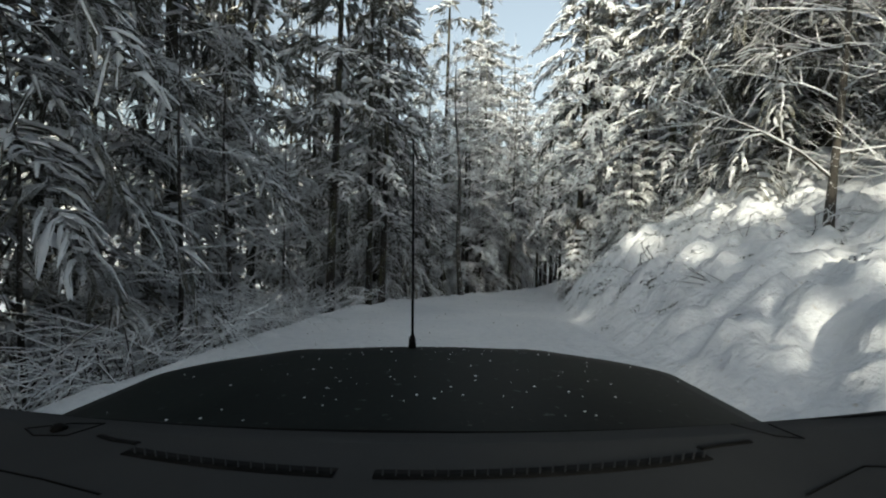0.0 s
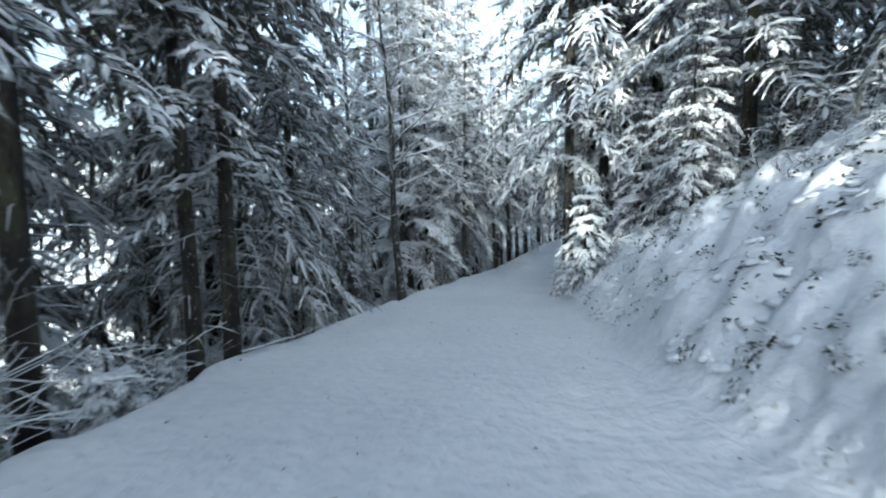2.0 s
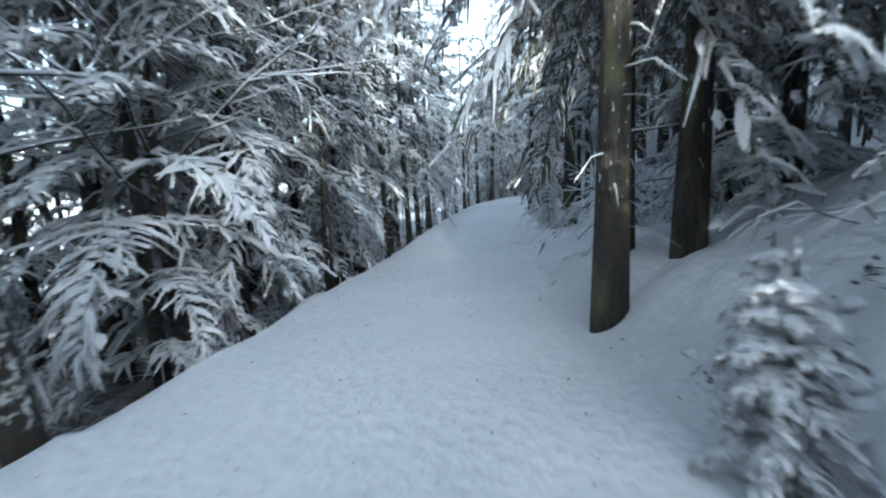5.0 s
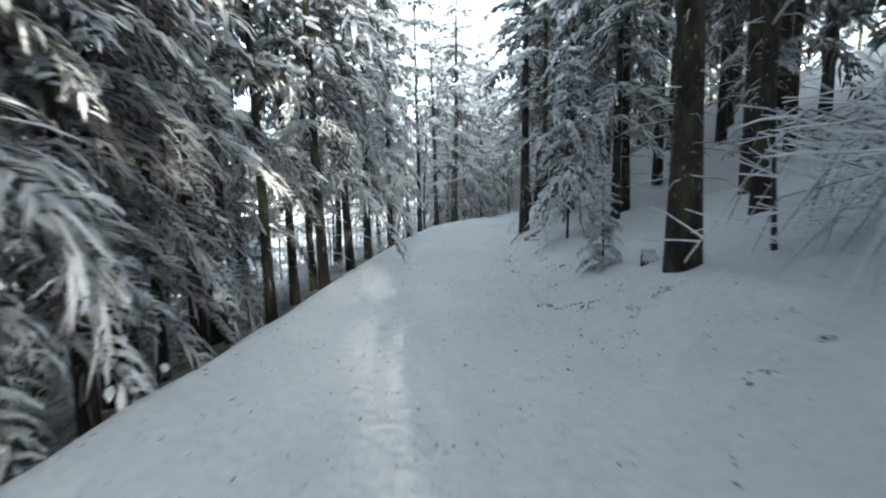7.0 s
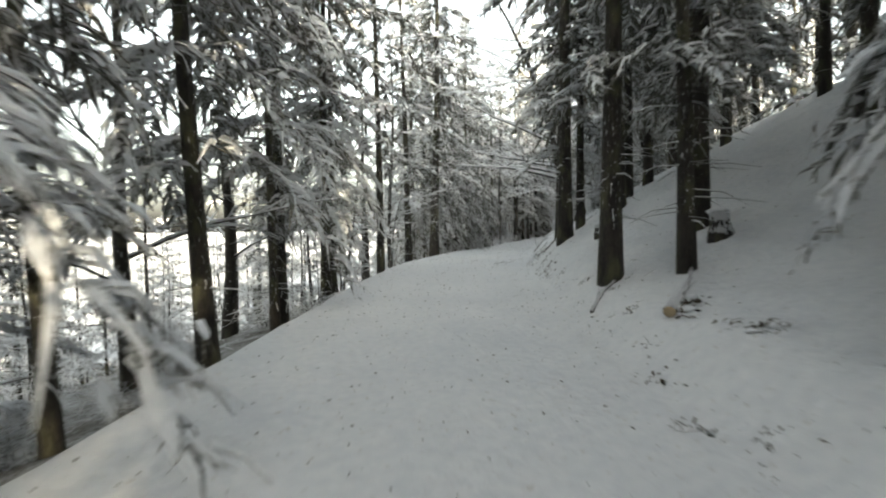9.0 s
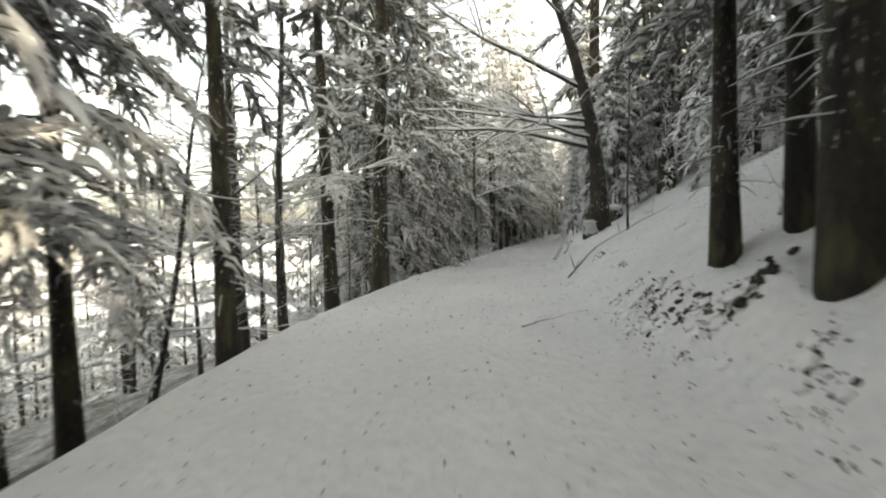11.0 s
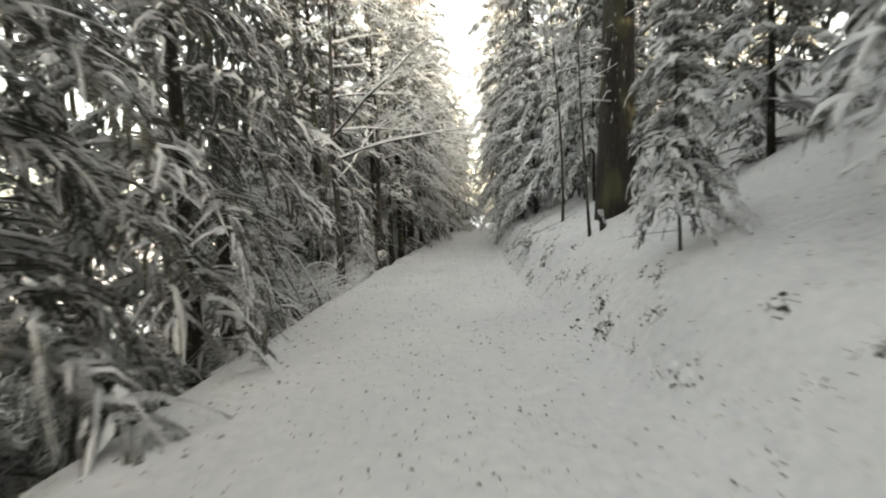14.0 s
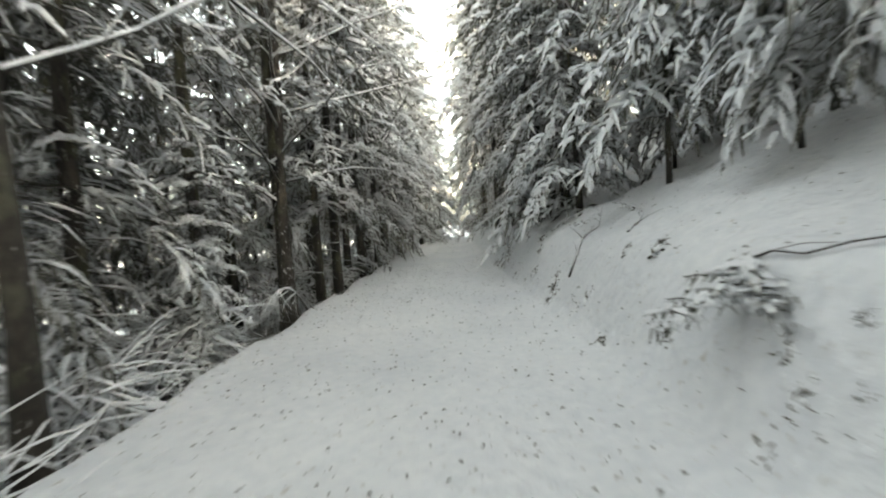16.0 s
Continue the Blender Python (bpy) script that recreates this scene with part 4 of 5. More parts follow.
def beech_at_edge():
    root = bare_tree(32, 11, "leafless beech at the road's edge with snow-lined branches", 0.35, 11, 0.46, 3, 1.5, 0.8, (0.01, -0.01), -50, (0.1, 0.5),
                     ((4.2, -55, 0.40, 4.4, 0.035), (4.9, -85, 0.42, 4.4, 0.035)))
    x, y = at_road(77.2, -3.4)
    root.matrix_basis = pose(x, y, ground_at(x, y) - 0.1, 0, 0, 0)


beech_at_edge()


def tree_stump(x, y, r, h, tilt):
    root = new("tree_stump")
    tagged(root, "rotten dark tree stump wearing a cap of snow", "stump", "forest stumps")
    rng = random.Random(int(x * 10))
    wood, cap = Geo(), Geo()
    wood.tube([Vector((0, 0, -0.2)), Vector((0.02, 0, 0.1)), Vector((0.03, 0.02, h * 0.6)), Vector((0.02, 0.03, h))], [r * 1.15, r * 1.0, r * 0.85, r * 0.8], 11)
    for k, p in enumerate(wood.v):
        wood.v[k] = p + Vector((rng.uniform(-1, 1), rng.uniform(-1, 1), rng.uniform(-1, 1))) * r * 0.10
    blob(cap, Vector((0.02, 0.03, h - 0.02)), r * 0.95, rng, 0.5)
    part("wood", wood, BARK, root)
    part("snow_cap", cap, SNOW, root)
    root.matrix_basis = pose(x, y, ground_at(x, y), 0, tilt, 40)


tree_stump(*at_road(63.15, 2.72), 0.22, 0.42, 8)
tree_stump(*at_road(46.4, 4.2), 0.17, 0.40, 4)
tree_stump(*at_road(72.6, 2.85), 0.06, 0.35, 5)
tree_stump(*at_road(65.3, 3.7), 0.24, 0.38, -8)
tree_stump(*at_road(50.4, 3.4), 0.15, 0.30, 0)
tree_stump(*at_road(36.5, 3.5), 0.13, 0.22, 6)


def fallen_branch(line, radius, label, twigs=6, snow_on=0.8, mat=BEECH_BARK, pale=False, lift=0.02):
    """A branch that lies along line, given in plan; its twigs point up and along."""
    rng = random.Random(int(100 * line[0][0]))
    root = new("fallen_branch")
    tagged(root, label, "branch", "fallen branches")
    wood, snow = Geo(), Geo()
    pts = []
    for k in range(len(line) - 1):
        for j in range(4):
            f = j / 4
            x, y = (line[k][i] * (1 - f) + line[k + 1][i] * f for i in (0, 1))
            pts.append(Vector((x + rng.uniform(-0.02, 0.02), y + rng.uniform(-0.02, 0.02), 0)))
    pts.append(Vector((*line[-1], 0)))
    for p in pts:
        p.z = ground_at(p.x, p.y) + lift + rng.uniform(0, 0.03)
    base = pts[0].copy()
    pts = [p - base for p in pts]
    radii = [radius * (1 - 0.75 * k / (len(pts) - 1)) for k in range(len(pts))]
    wood.tube(pts, radii, 7)
    snow.ridge([p + Vector((0, 0, r * 0.75)) for p, r in zip(pts, radii)], [r * 0.8 * snow_on for r in radii], [r * 0.9 * snow_on * rng.uniform(0.2, 1.3) for r in radii], [r * 0.3 for r in radii])
    for k in range(twigs):
        i = rng.randrange(1, len(pts) - 1)
        way = (pts[i + 1] - pts[i]).normalized() + Vector((rng.uniform(-1, 1), rng.uniform(-1, 1), rng.uniform(0.0, 0.5)))
        end = pts[i] + way.normalized() * rng.uniform(0.15, 0.5)
        wood.tube([pts[i], pts[i].lerp(end, 0.5) + Vector((0, 0, 0.02)), end], [radii[i] * 0.45, radii[i] * 0.35, 0.003], 4)
    part("wood", wood, mat, root)
    part("snow_cover", snow, SNOW, root)
    if pale:
        tip = Geo()
        way = (pts[0] - pts[1]).normalized()
        tip.tube([pts[0] + way * 0.001, pts[0] + way * 0.03], [radius * 0.95, radius * 0.7], 7)
        part("broken_end", tip, PALE_WOOD, root, "pale splintered wood")
    root.location = base


PALE_WOOD = material("fresh_wood", ((0.35, 0.26, 0.15), (0.52, 0.42, 0.27)), 0.8, 8, 60, 0.5, 60, 0.01)
fallen_branch([at_road(60.1, 1.85), at_road(59.85, 2.45), at_road(60.3, 3.25), at_road(60.4, 4.2)], 0.018, "long bent fallen branch lying down the snowy bank", 9)
fallen_branch([at_road(55.2, 0.75), at_road(55.9, 1.35)], 0.014, "thin fallen twig lying on the snowy track", 3, 0.3)
fallen_branch([at_road(54.6, 3.6), at_road(55.4, 4.1), at_road(56.3, 4.3)], 0.018, "thin dead branch lying on the snowy bank", 4, 0.5)
fallen_branch([at_road(44.2, 2.5), at_road(45.4, 3.3)], 0.075, "short broken log with a pale splintered end", 1, 0.5, BARK, True, 0.05)
fallen_branch([at_road(64.4, 2.0), at_road(64.55, 2.2)], 0.02, "short piece of dead wood lying in the snow", 0, 0.5, BARK, lift=0.03)
fallen_branch([at_road(65.8, 2.25), at_road(66.2, 2.3)], 0.028, "short piece of dead wood lying in the snow", 0, 0.4, BARK, lift=0.03)
fallen_branch([at_road(73.6, 4.6), at_road(73.0, 5.4), at_road(72.2, 6.0)], 0.016, "thin dead branch lying on the snowy bank", 4, 0.4)
fallen_branch([at_road(76.7, 2.12), at_road(75.9, 2.36), at_road(75.9 - 0.6, 2.36 + 0.7)], 0.013, "fallen conifer bough lying on the snowy bank", 3, 0.5)
fallen_branch([at_road(80.5, 1.9), at_road(81.5, 2.7), at_road(82.8, 3.2)], 0.018, "fallen branch half buried in the snowy bank", 10, 0.9)
fallen_branch([at_road(79.4, 2.4), at_road(80.6, 3.1), at_road(82.0, 3.3)], 0.016, "fallen branch half buried in the snowy bank", 9, 0.9)
fallen_branch([at_road(69.0, -2.7), at_road(70.4, -2.75), at_road(71.8, -2.5)], 0.022, "rotten branch lying along the edge of the track", 8, 1.0)
fallen_branch([at_road(48.0, -2.5), at_road(49.2, -2.7), at_road(50.6, -2.6)], 0.016, "thin branch lying along the edge of the track", 6, 1.0)
fallen_branch([at_road(12.6, -2.75), at_road(14.0, -2.6), at_road(15.2, -2.7)], 0.014, "thin branch lying along the edge of the track", 6, 1.0)
fallen_branch([at_road(45.9, 2.1), at_road(46.6, 2.7), at_road(47.4, 2.9)], 0.03, "dead branch sticking out of the snowy bank", 5, 0.7)


def arching_stem(s, u, turn, reach, tall, label):
    """A young stem bowed over by the snow."""
    rng = random.Random(int(s * 7))
    root = new("bowed_sapling")
    tagged(root, label, "sapling", "bowed saplings")
    wood, twigs, snow = Geo(), Geo(), Geo()
    out = Vector((math.cos(radians(turn)), math.sin(radians(turn)), 0))
    pts = [out * (reach * t) + Vector((0, 0, tall * (2.3 * t - 2.0 * t * t) - 0.05 * (t == 0))) for t in [k / 9 for k in range(10)]]
    radii = [0.028 * (1 - 0.8 * k / 9) for k in range(10)]
    wood.tube(pts, radii, 6)
    snow.ridge([p + Vector((0, 0, r * 0.7)) for p, r in zip(pts, radii)], [r * 0.9 + 0.004 for r in radii], [0.05 * rng.uniform(0.5, 1.2) for _ in radii], [0.005] * 10)
    for k in range(16):
        i = rng.randrange(3, 9)
        way = out + Vector((rng.uniform(-1, 1), rng.uniform(-1, 1), rng.uniform(-1.0, 0.3)))
        limb(wood, twigs, snow, rng, pts[i], way, rng.uniform(0.3, 0.9), 0.007, 2, 0.25, 3, 1.0)
    part("stem", wood, BEECH_BARK, root)
    tagged(part("twig_mass", twigs, TWIG, root, smooth=False), kind="stuff")
    tagged(part("snow_cover", snow, SNOW, root), kind="stuff")
    x, y = at_road(s, u)
    root.location = (x, y, ground_at(x, y))


arching_stem(73.2, -3.1, 150, 2.6, 1.9, "young bare stem bowed low by snow beside the track")
arching_stem(74.0, -3.3, 190, 2.2, 1.3, "young bare stem bowed low by snow beside the track")
arching_stem(75.0, -3.2, 120, 2.0, 2.4, "young bare stem bowed low by snow beside the track")
arching_stem(78.0, -3.2, 160, 1.8, 1.6, "young bare stem bowed low by snow beside the track")
arching_stem(84.0, -3.1, 200, 1.6, 1.2, "young bare stem bowed low by snow beside the track")
arching_stem(6.6, -4.6, 170, 2.4, 1.4, "young bare stem bowed low by snow beside the track")
arching_stem(9.0, -4.4, 120, 2.0, 1.9, "young bare stem bowed low by snow beside the track")


# ---- tufts and clods that show through the snow of the bank ----
def tuft_kind(seed, blades, clods, tall):
    rng = random.Random(seed)
    grass, earth, snow = Geo(), Geo(), Geo()
    for k in range(blades):
        a = rng.random() * 6.28
        p = Vector((rng.gauss(0, 0.10), rng.gauss(0, 0.07), 0.0))
        out = Vector((math.cos(a), math.sin(a), 0))
        h = tall * rng.uniform(0.5, 1.2)
        grass.ridge([p, p + out * (h * 0.6) + Vector((0, 0, h * rng.uniform(0.2, 0.6))), p + out * (h * 1.2) + Vector((0, 0, h * rng.uniform(-0.2, 0.3)))],
                    [0.008, 0.011, 0.003], [0.002] * 3, [0.002] * 3)
    for k in range(clods):
        blob(earth, Vector((rng.gauss(0, 0.10), rng.gauss(0, 0.06), -0.015)), rng.uniform(0.015, 0.045), rng, 0.6)
    for k in range(4):
        blob(snow, Vector((rng.gauss(0.0, 0.13), rng.gauss(0.05, 0.07), 0.0)), rng.uniform(0.03, 0.08), rng, 0.4)
    root = new("grass_tuft")
    tagged(root, "dark tuft of grass and earth poking through the bank's snow", "grass tuft", "tufts on the bank")
    tagged(part("blade_mass", grass, DRY, root), kind="stuff")
    tagged(part("earth", earth, EARTH, root), kind="stuff")
    tagged(part("snow_cap", snow, SNOW, root), kind="stuff")
    return root


TUFTS = [tuft_kind(41, 16, 11, 0.06), tuft_kind(42, 12, 13, 0.05), tuft_kind(43, 18, 9, 0.07), tuft_kind(44, 10, 34, 0.03)]
TUFTS[3].name = "earth_clod"
tagged(TUFTS[3], "clod of dark earth and roots bared in the snowy bank", "earth clod", "clods on the bank")
first = [True] * 4
spots = []
for low, high, count, near, far in ((5, 22, 24, 0.3, 3.2), (27, 33, 12, 0.0, 1.6), (33, 44, 60, -0.1, 1.1), (43, 50, 22, 0.0, 1.5), (50, 56, 40, 0.1, 0.75), (56, 66, 16, 0.3, 2.6), (66, 78, 55, 0.1, 0.7), (66, 84, 20, 0.2, 3.6), (76, 90, 30, 0.0, 0.7)):
    for k in range(count):
        s = rng.uniform(low, high)
        spots.append((s, foot(s) + rng.uniform(near, far)))
clods = len(spots)
for low, high, count in ((33, 37, 7), (38, 42, 12), (50.0, 55.5, 26), (69.5, 75.5, 26)):
    for k in range(count):
        s = rng.uniform(low, high)
        spots.append((s, foot(s) + 0.12 + abs(rng.gauss(0, 0.22))))
for i, (s, u) in enumerate(spots):
    k = rng.randrange(3) if i < clods else 3
    x, y = at_road(s, u)
    e = 0.15
    up = Vector((ground_at(x - e, y) - ground_at(x + e, y), ground_at(x, y - e) - ground_at(x, y + e), 2 * e)).normalized()
    tilt = Vector((0, 0, 1)).rotation_difference(up).to_matrix().to_4x4()
    size = rng.choice((0.25, 0.4, 0.55, 0.8)) * (1.5 if s > 43 else 1.0) * (1.0 if u < foot(s) + 1.2 or s < 23 else 0.6)
    if i >= clods:
        size = rng.uniform(0.5, 1.2) * (1.25 if s < 60 else 0.9)
    m = Matrix.Translation((x, y, ground_at(x, y) - 0.01)) @ tilt @ pose(0, 0, 0, 0, 0, rng.uniform(0, 360)) @ Matrix.Scale(size, 4)
    if first[k]:
        TUFTS[k].matrix_basis, first[k] = m, False
    else:
        c = TUFTS[k].scale[0]
        copy_thing(TUFTS[k], m @ Matrix.Scale(1 / c, 4))


# ---- the bank of the first bend: snow heaped on brambles ----
def snow_clumps():
    """Lumps of snow all over the bank."""
    rng = random.Random(91)
    geo = Geo()
    for _ in range(1500):
        s = rng.uniform(7.5, 22.5)
        u = foot(s) + 0.25 + 3.4 * rng.random() ** 1.3
        if s < 11 and u < 3.0:
            continue
        x, y = at_road(s, u)
        r = rng.uniform(0.035, 0.09)
        start, e = len(geo.v), 0.12
        fall_x, fall_y = ((ground_at(x + e, y) - ground_at(x - e, y)) / (2 * e), (ground_at(x, y + e) - ground_at(x, y - e)) / (2 * e))
        if math.hypot(fall_x, fall_y) > 1.6:
            continue
        blob(geo, Vector((x, y, ground_at(x, y) - 0.22 * r)), r, rng, rng.uniform(0.35, 0.6))
        for p in geo.v[start:]:
            p.z += 0.35 * (fall_x * (p.x - x) + fall_y * (p.y - y))
    ob = new("snow_clumps", geo.mesh("snow_clumps", SNOW))
    tagged(ob, "rounded clumps of snow heaped over the brambles of the bank", "snow", kind="stuff")


def bramble_leaves():
    """Dark leaves in the hollows between the clumps."""
    rng = random.Random(92)
    geo = Geo()
    for _ in range(150):
        s = rng.uniform(8.5, 22)
        x, y = at_road(s, foot(s) + rng.uniform(0.3, 3.0))
        wide = rng.uniform(0.03, 0.10)
        for _ in range(12):
            a, b = x + rng.gauss(0, wide), y + rng.gauss(0, wide)
            p = Vector((a, b, ground_at(a, b) + rng.uniform(0.0, 0.05)))
            kite(geo, rng, p, p + Vector((rng.uniform(-0.06, 0.06), rng.uniform(-0.06, 0.06), rng.uniform(-0.03, 0.05))), 0.02, 0.01)
    ob = new("bramble_leaves", geo.mesh("bramble_leaves", GREEN))
    tagged(ob, "dark bramble leaves showing between clumps of snow", "bramble", kind="stuff")


snow_clumps()
bramble_leaves()


def bramble_kind(seed, radius):
    """A patch of dark bramble leaves in a hollow of the snow."""
    rng = random.Random(seed)
    root = new("bramble_bush")
    tagged(root, "dark bramble leaves showing in a hollow of the snowy bank", "bramble", "brambles on the bank")
    leaf, snow = Geo(), Geo()
    for k in range(26):
        a, d = rng.random() * 6.28, radius * math.sqrt(rng.random())
        out = Vector((math.cos(a), math.sin(a), 0))
        tuft(leaf, snow, rng, out * d + Vector((0, 0, 0.02)), out, rng.uniform(0.03, 0.065), 0.7 if k % 3 == 0 else 0.0, 4)
    tagged(part("leaf_mass", leaf, GREEN, root, "dark bramble leaves"), kind="stuff")
    tagged(part("snow_cover", snow, SNOW, root), kind="stuff")
    return root


def brambles():
    rng = random.Random(95)
    kinds = [bramble_kind(201, 0.14), bramble_kind(202, 0.10), bramble_kind(203, 0.18)]
    placed = set()
    for k in range(230):
        s = rng.uniform(6.5, 23.5)
        u = foot(s) + 0.25 + 3.6 * rng.random() ** 1.2
        x, y = at_road(s, u)
        e = 0.3
        up = Vector((ground_at(x - e, y) - ground_at(x + e, y), ground_at(x, y - e) - ground_at(x, y + e), 2 * e)).normalized()
        m = Matrix.Translation((x, y, ground_at(x, y) - 0.03)) @ Vector((0, 0, 1)).rotation_difference(up).to_matrix().to_4x4() @ pose(0, 0, 0, 0, 0, rng.uniform(0, 360))
        i, size = rng.randrange(3), rng.uniform(0.5, 1.2)
        if i in placed:
            copy_thing(kinds[i], m @ Matrix.Scale(size / kinds[i].scale[0], 4))
        else:
            kinds[i].matrix_basis = m @ Matrix.Scale(size, 4)
            placed.add(i)


brambles()


def fallen_bough(s, u, turn):
    """A broken conifer bough that lies on the bank."""
    rng = random.Random(93)
    root = new("fallen_bough")
    tagged(root, "broken conifer bough with snowy needles lying on the bank", "branch", "fallen branches")
    needles, snow = Geo(), Geo()
    for k in range(4):
        a = radians(turn + rng.uniform(-35, 35))
        bough(needles, snow, rng, Vector((0, 0, 0.07)), Vector((math.cos(a), math.sin(a), 0)), rng.uniform(0.5, 0.75), -0.40, 0.12, 0.6, 2)
    tagged(part("needle_mass", needles, NEEDLES, root), kind="stuff")
    tagged(part("snow_cover", snow, SNOW, root), kind="stuff")
    x, y = at_road(s, u)
    root.location = (x, y, ground_at(x, y))


fallen_bough(76.7, 2.12, 200)


# ---- leaves, bark and needles strewn over the snow ----
def leaf_litter():
    rng = random.Random(77)
    verts, faces = [], []
    for low, high, count in ((0, 26, 500), (26, 45, 1700), (45, 66, 2600), (66, 92, 5200), (92, 112, 500)):
        for _ in range(count):
            s = rng.uniform(low, high)
            u = rng.uniform(-edge(s), foot(s) + 0.4) if rng.random() < 0.62 else rng.uniform(foot(s), foot(s) + 5.5)
            x, y = at_road(s, u)
            z = ground_at(x, y) + 0.012
            r = rng.choice((0.008, 0.012, 0.016, 0.020, 0.024)) * rng.uniform(0.7, 1.2)
            a, n = rng.random() * 6.28, len(verts)
            cx, cy = math.cos(a) * r, math.sin(a) * r
            w = rng.uniform(0.25, 0.6)
            verts += [(x - cx, y - cy, z), (x - cy * w, y + cx * w, z + r * 0.5), (x + cx, y + cy, z + 0.004), (x + cy * w, y - cx * w, z + r * 0.45)]
            faces += [(n, n + 1, n + 2), (n, n + 2, n + 3)]
    me = bpy.data.meshes.new("leaf_litter")
    me.from_pydata(verts, [], faces)
    me.materials.append(DRY)
    tagged(new("leaf_litter", me), "brown leaves and bark scraps strewn over the snow", "leaf litter", kind="stuff")


leaf_litter()


# ---- the car, where its drive begins ----
PLASTIC = material("grey_dash_plastic", ((0.016, 0.017, 0.018), (0.025, 0.026, 0.027)), 0.75, 6, 400, 0.3, 500, 0.001, gloss=0.3)
BLACK = material("black_rubber", ((0.0015, 0.0015, 0.0015), (0.004, 0.004, 0.004)), 0.7, 20, 200, 0.2, 200, 0.001, gloss=0.1)
PAINT = material("dark_car_paint", ((0.006, 0.008, 0.008), (0.011, 0.014, 0.013)), 0.45, 2, 60, 0.05, 40, 0.002, coat=0.0, gloss=0.03, fleck=((0.10, 0.11, 0.11), 30, 0.66, 0.76))
STEEL = material("wheel_steel", ((0.25, 0.25, 0.26), (0.40, 0.40, 0.41)), 0.4, 10, 80, 0.2, 80, 0.002, metal=0.9)

car = tagged(new("car"), "dark car with a wet bonnet, grey dashboard and mast aerial", "car")
car.matrix_basis = pose(0.0, 0.0, 1.4, -1.1, -1.6, 0.0)
MID = -0.10                                   # the car's middle, right of the eye


def sheet(cols, rows, height, mat, name, parent, thick=0.012, label=""):
    """A pressed sheet over x and y with a thickness; height(x, y) gives its upper face."""
    geo = Geo()
    n = len(cols)
    for drop in (0, thick):
        for y in rows:
            for x in cols:
                geo.v.append(Vector((x, y, height(x, y) - drop)))
    m = len(rows) * n
    for i in range(len(rows) - 1):
        for j in range(n - 1):
            a = i * n + j
            geo.f += [(a, a + 1, a + n + 1, a + n), (m + a, m + a + n, m + a + n + 1, m + a + 1)]
    rim = [j for j in range(n)] + [i * n + n - 1 for i in range(1, len(rows))] + [(len(rows) - 1) * n + j for j in range(n - 2, -1, -1)] + [i * n for i in range(len(rows) - 2, 0, -1)]
    for k, a in enumerate(rim):
        b = rim[(k + 1) % len(rim)]
        geo.f.append((b, a, m + a, m + b))
    return part(name, geo, mat, parent, label)


def bonnet_height(x, y):
    d = (x - MID) / 0.86
    z = -0.356 - 0.030 * (y - 0.85) / 0.8 - 0.062 * d * d - 0.02 * d ** 4
    z += 0.006 * math.exp(-((abs(d) - 0.5) / 0.10) ** 2) * soft_step((y - 0.8) / 0.4)
    return z - 0.42 * max(y - 1.55, 0) ** 1.7


def dash_front(x):
    return 0.700 + 0.17 * x * x


sheet(np.linspace(-0.98, 0.78, 30), np.linspace(0.80, 2.05, 26), bonnet_height, PAINT, "bonnet", car)
sheet(np.linspace(-1.0, 0.8, 24), np.linspace(0.70, 0.815, 5), lambda x, y: -0.372 - 0.05 * ((x - MID) / 0.9) ** 2, BLACK, "cowl", car)


def dash_height(x, y):
    return -0.300 - 0.05 * soft_step((0.42 - y) / 0.2) - 0.05 * soft_step((abs(x - MID) - 0.62) / 0.25) * 0.2


dash = Geo()
cols, back = np.linspace(-0.98, 0.78, 37), np.linspace(0, 1, 12)
for drop in (0, 0.16):
    for f in back:
        for x in cols:
            y = 0.28 + (dash_front(x) - 0.28) * f
            dash.v.append(Vector((x, y, dash_height(x, y) - drop)))
m, n = len(back) * len(cols), len(cols)
for i in range(len(back) - 1):
    for j in range(n - 1):
        a = i * n + j
        dash.f += [(a, a + 1, a + n + 1, a + n), (m + a, m + a + n, m + a + n + 1, m + a + 1)]
for j in range(n - 1):
    a = (len(back) - 1) * n + j
    dash.f += [(a, a + 1, m + a + 1, m + a), (j + 1, j, m + j, m + j + 1)]
dashboard = part("dashboard", dash, PLASTIC, car, "matt grey moulded dashboard top")


def band(line, half, mat, name, parent, top=0.002, label=""):
    """A raised or sunken strip that follows line over the dashboard."""
    geo = Geo()
    pts = [Vector((x, y, dash_height(x, y) + top)) for x, y in line]
    count = len(pts)
    for lift in (0.0, -0.004):
        for k, p in enumerate(pts):
            a, b = pts[max(k - 1, 0)], pts[min(k + 1, count - 1)]
            side = Vector((-(b - a).y, (b - a).x, 0)).normalized() * half
            geo.v += [p + side + Vector((0, 0, lift)), p - side + Vector((0, 0, lift))]
    c = 2 * count
    for k in range(count - 1):
        a = 2 * k
        geo.f += [(a, a + 2, a + 3, a + 1), (c + a, c + a + 1, c + a + 3, c + a + 2), (a, c + a, c + a + 2, a + 2), (a + 1, a + 3, c + a + 3, c + a + 1)]
    return part(name, geo, mat, parent, label)


def vent_line(x):
    return 0.5745 + 0.36 * (x - -0.02) ** 2


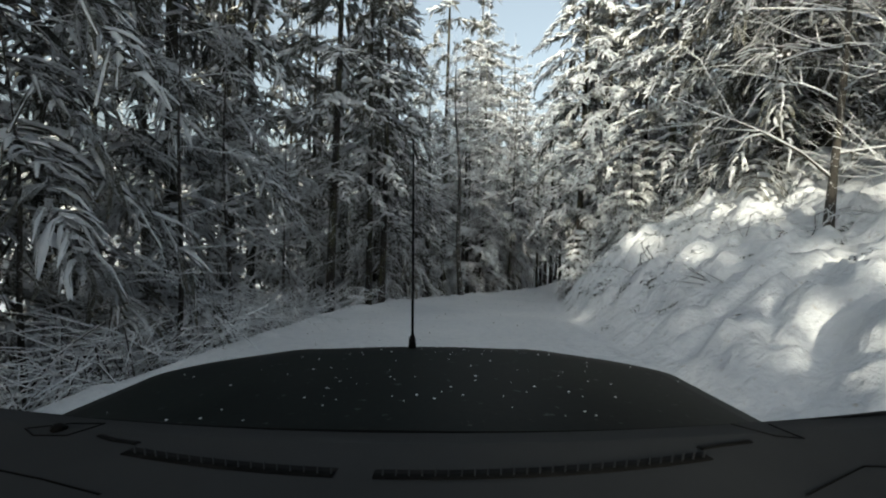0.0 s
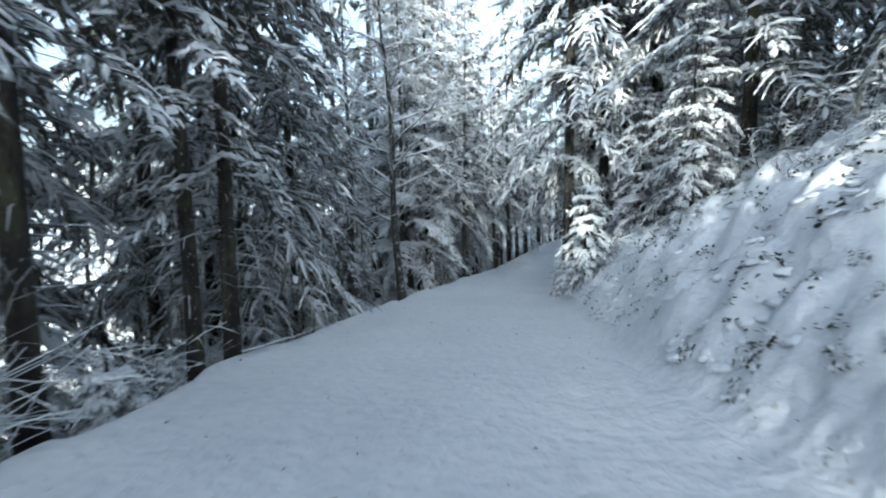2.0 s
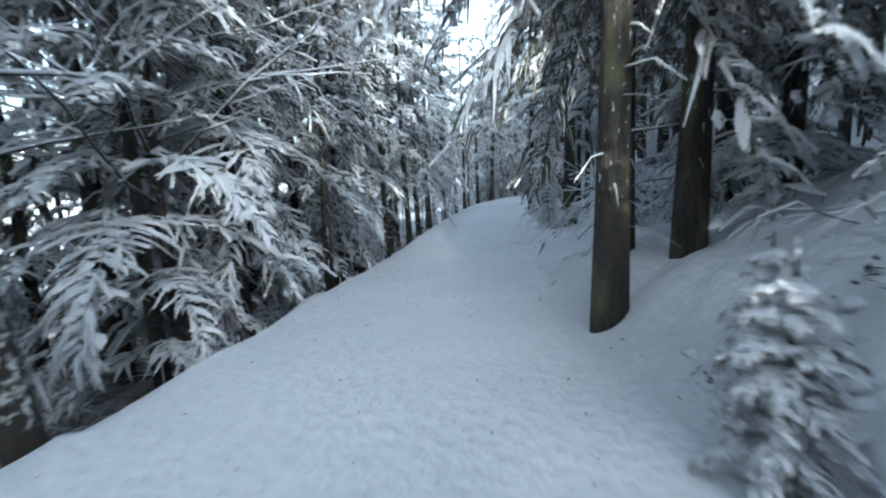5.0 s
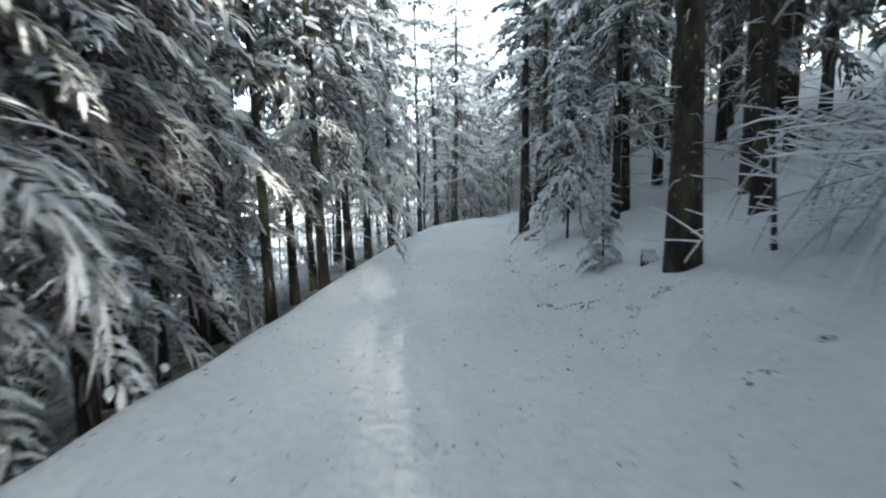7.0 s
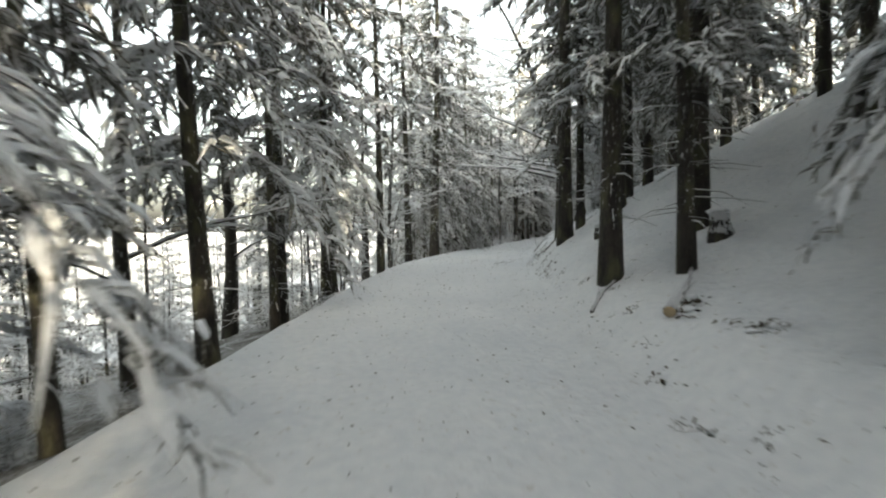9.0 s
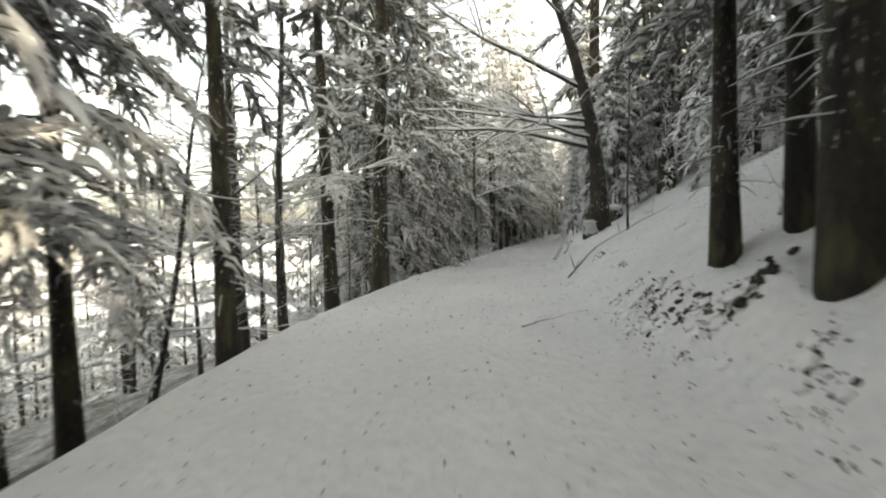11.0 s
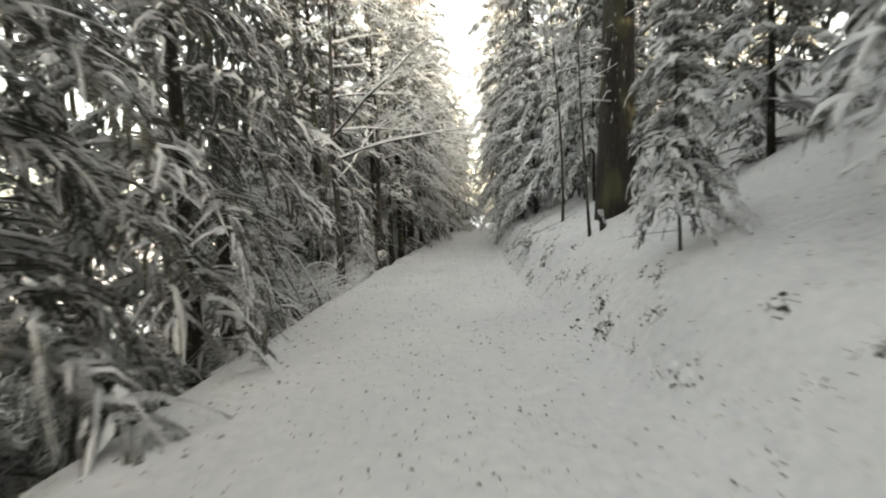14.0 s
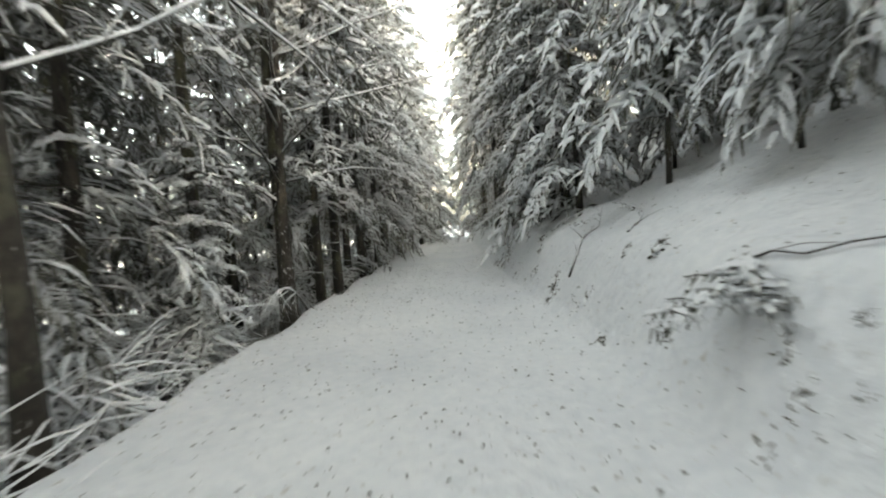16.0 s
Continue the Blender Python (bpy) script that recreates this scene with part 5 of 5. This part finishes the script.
for low, high, count in ((-0.443, -0.138, 17), (-0.089, 0.360, 27)):
    slot = band([(x, vent_line(x)) for x in np.linspace(low, high, 14)], 0.0105, BLACK, "defrost_vent", dashboard, 0.002, "black windscreen vent slot")
    for k in range(count):
        x = low + (high - low) * (k + 0.7) / count
        band([(x - 0.003 * (x + 0.02) * 6, vent_line(x) - 0.010), (x + 0.003 * (x + 0.02) * 6, vent_line(x) + 0.010)], 0.0011, PLASTIC, "slat", slot, 0.0045)
band([(-0.52, 0.690), (-0.49, 0.675), (-0.443, 0.662)], 0.004, BLACK, "groove", dashboard)
band([(0.36, 0.648), (0.40, 0.660), (0.45, 0.672)], 0.004, BLACK, "groove", dashboard)
for line in ([(-0.655, 0.715), (-0.60, 0.735), (-0.545, 0.735)], [(-0.655, 0.715), (-0.62, 0.690), (-0.57, 0.690), (-0.545, 0.735)],
             [(0.46, 0.735), (0.50, 0.690), (0.535, 0.682), (0.52, 0.735)], [(-0.62, 0.60), (-0.50, 0.565), (-0.40, 0.53)], [(0.42, 0.53), (0.55, 0.60), (0.60, 0.60)]):
    band(line, 0.0012, BLACK, "seam", dashboard, 0.0015)
sensor = Geo()
blob(sensor, Vector((-0.60, 0.712, dash_height(-0.6, 0.712))), 0.012, random.Random(3))
part("sun_sensor", sensor, BLACK, dashboard)
seal = Geo()
seal.tube([Vector((x, dash_front(x) + 0.006, -0.303 - 0.010 * abs(x - MID))) for x in np.linspace(-0.98, 0.78, 24)], [0.006] * 24, 6)
part("windscreen_seal", seal, BLACK, car)
for a, b in (((0.70, 0.84), (-0.15, 0.80)), ((0.00, 0.86), (-0.80, 0.84))):
    wiper = Geo()
    wiper.tube([Vector((a[0] + (b[0] - a[0]) * t, a[1] + (b[1] - a[1]) * t, -0.372 - 0.03 * abs(a[0] + (b[0] - a[0]) * t))) for t in np.linspace(0, 1, 8)], [0.010] * 6 + [0.007, 0.004], 6)
    part("wiper", wiper, BLACK, car)
mast = Geo()
foot_z = bonnet_height(-0.112, 1.62)
mast.tube([Vector((-0.112, 1.62, foot_z)), Vector((-0.112, 1.62, foot_z + 0.03)), Vector((-0.111, 1.62, foot_z + 0.05)), Vector((-0.108, 1.62, 0.0)), Vector((-0.106, 1.62, 0.34))],
          [0.014, 0.012, 0.0045, 0.0042, 0.0030], 8)
part("aerial", mast, BLACK, car, "thin black mast aerial")


def side_panel(sign):
    """Front wing and door, below the windows, down to the sill."""
    geo = Geo()
    x0 = MID + sign * 0.88
    steps = np.linspace(-1.6, 2.05, 40)
    for y in steps:
        arch = max(0.0, 1 - ((y - 1.25) / 0.40) ** 2) ** 0.5 * 0.34
        top = (bonnet_height(x0, y) - 0.004) if y > 0.8 else -0.40
        low = -1.12 + arch
        for z, out in ((top, 0.0), (top - 0.10, 0.045), (0.5 * (top + low), 0.055), (low, 0.02)):
            geo.v.append(Vector((x0 + sign * out, y, z)))
        for z, out in ((low, -0.02), (top - 0.05, -0.03)):
            geo.v.append(Vector((x0 + sign * out, y, z)))
    for k in range(len(steps) - 1):
        for j in range(6):
            a, b = 6 * k + j, 6 * k + (j + 1) % 6
            geo.f.append((a, b, b + 6, a + 6))
    geo.f += [tuple(range(6)), tuple(6 * (len(steps) - 1) + j for j in reversed(range(6)))]
    return part("side_panel", geo, PAINT, car)


side_panel(-1), side_panel(1)
floor_pan = sheet(np.linspace(-0.95, 0.75, 8), np.linspace(-1.6, 0.75, 10), lambda x, y: -1.08, BLACK, "floor_pan", car, 0.03)
nose = Geo()
for x in np.linspace(-0.97, 0.77, 16):
    d = (x - MID) / 0.87
    for y, z in ((2.05, bonnet_height(x, 2.05)), (2.22, -0.62), (2.26, -0.85), (2.18, -1.10), (2.00, -1.10), (1.98, bonnet_height(x, 2.05) - 0.05)):
        nose.v.append(Vector((x, y - 0.22 * d * d, z)))
for k in range(15):
    for j in range(6):
        a, b = 6 * k + j, 6 * k + (j + 1) % 6
        nose.f.append((a, b, b + 6, a + 6))
nose.f += [tuple(range(6)), tuple(90 + j for j in reversed(range(6)))]
part("front_bumper", nose, PAINT, car)
for sign in (-1, 1):
    for y in (1.25, -1.35):
        x = MID + sign * 0.80
        tyre, rim = Geo(), Geo()
        for geo, prof in ((tyre, ((-0.10, 0.22), (-0.105, 0.30), (-0.08, 0.335), (0.08, 0.335), (0.105, 0.30), (0.10, 0.22))), (rim, ((-0.06, 0.03), (-0.09, 0.21), (0.09, 0.21), (0.06, 0.03)))):
            for k in range(28):
                w = 2 * math.pi * k / 28
                for dx, r in prof:
                    geo.v.append(Vector((x + dx, y + math.cos(w) * r, -1.062 + math.sin(w) * r)))
            c = len(prof)
            for k in range(28):
                for j in range(c):
                    a, b = c * k + j, c * k + (j + 1) % c
                    d, e = c * ((k + 1) % 28) + j, c * ((k + 1) % 28) + (j + 1) % c
                    geo.f.append((a, d, e, b))
        wheel = part("tyre", tyre, BLACK, car)
        part("rim", rim, STEEL, wheel)


def snow_crumbs():
    """Crumbs of snow blown on to the bonnet and caught along the foot of the windscreen."""
    rng = random.Random(64)
    geo = Geo()
    for k in range(260):
        if k < 150:
            x, y, r = rng.uniform(-0.75, 0.55), rng.uniform(0.795, 0.84), rng.uniform(0.002, 0.008)
            z = max(bonnet_height(x, y), -0.372 - 0.05 * ((x - MID) / 0.9) ** 2)
        else:
            x, y, r = rng.gauss(-0.05, 0.35), rng.uniform(0.9, 1.8), rng.uniform(0.0015, 0.004)
            z = bonnet_height(x, y)
        blob(geo, Vector((x, y, z)), r, rng, 0.6)
    ob = new("snow_crumbs", geo.mesh("snow_crumbs", SNOW))
    ob.matrix_basis = car.matrix_basis
    tagged(ob, "small crumbs of snow scattered over the dark bonnet", "snow", kind="stuff")


snow_crumbs()
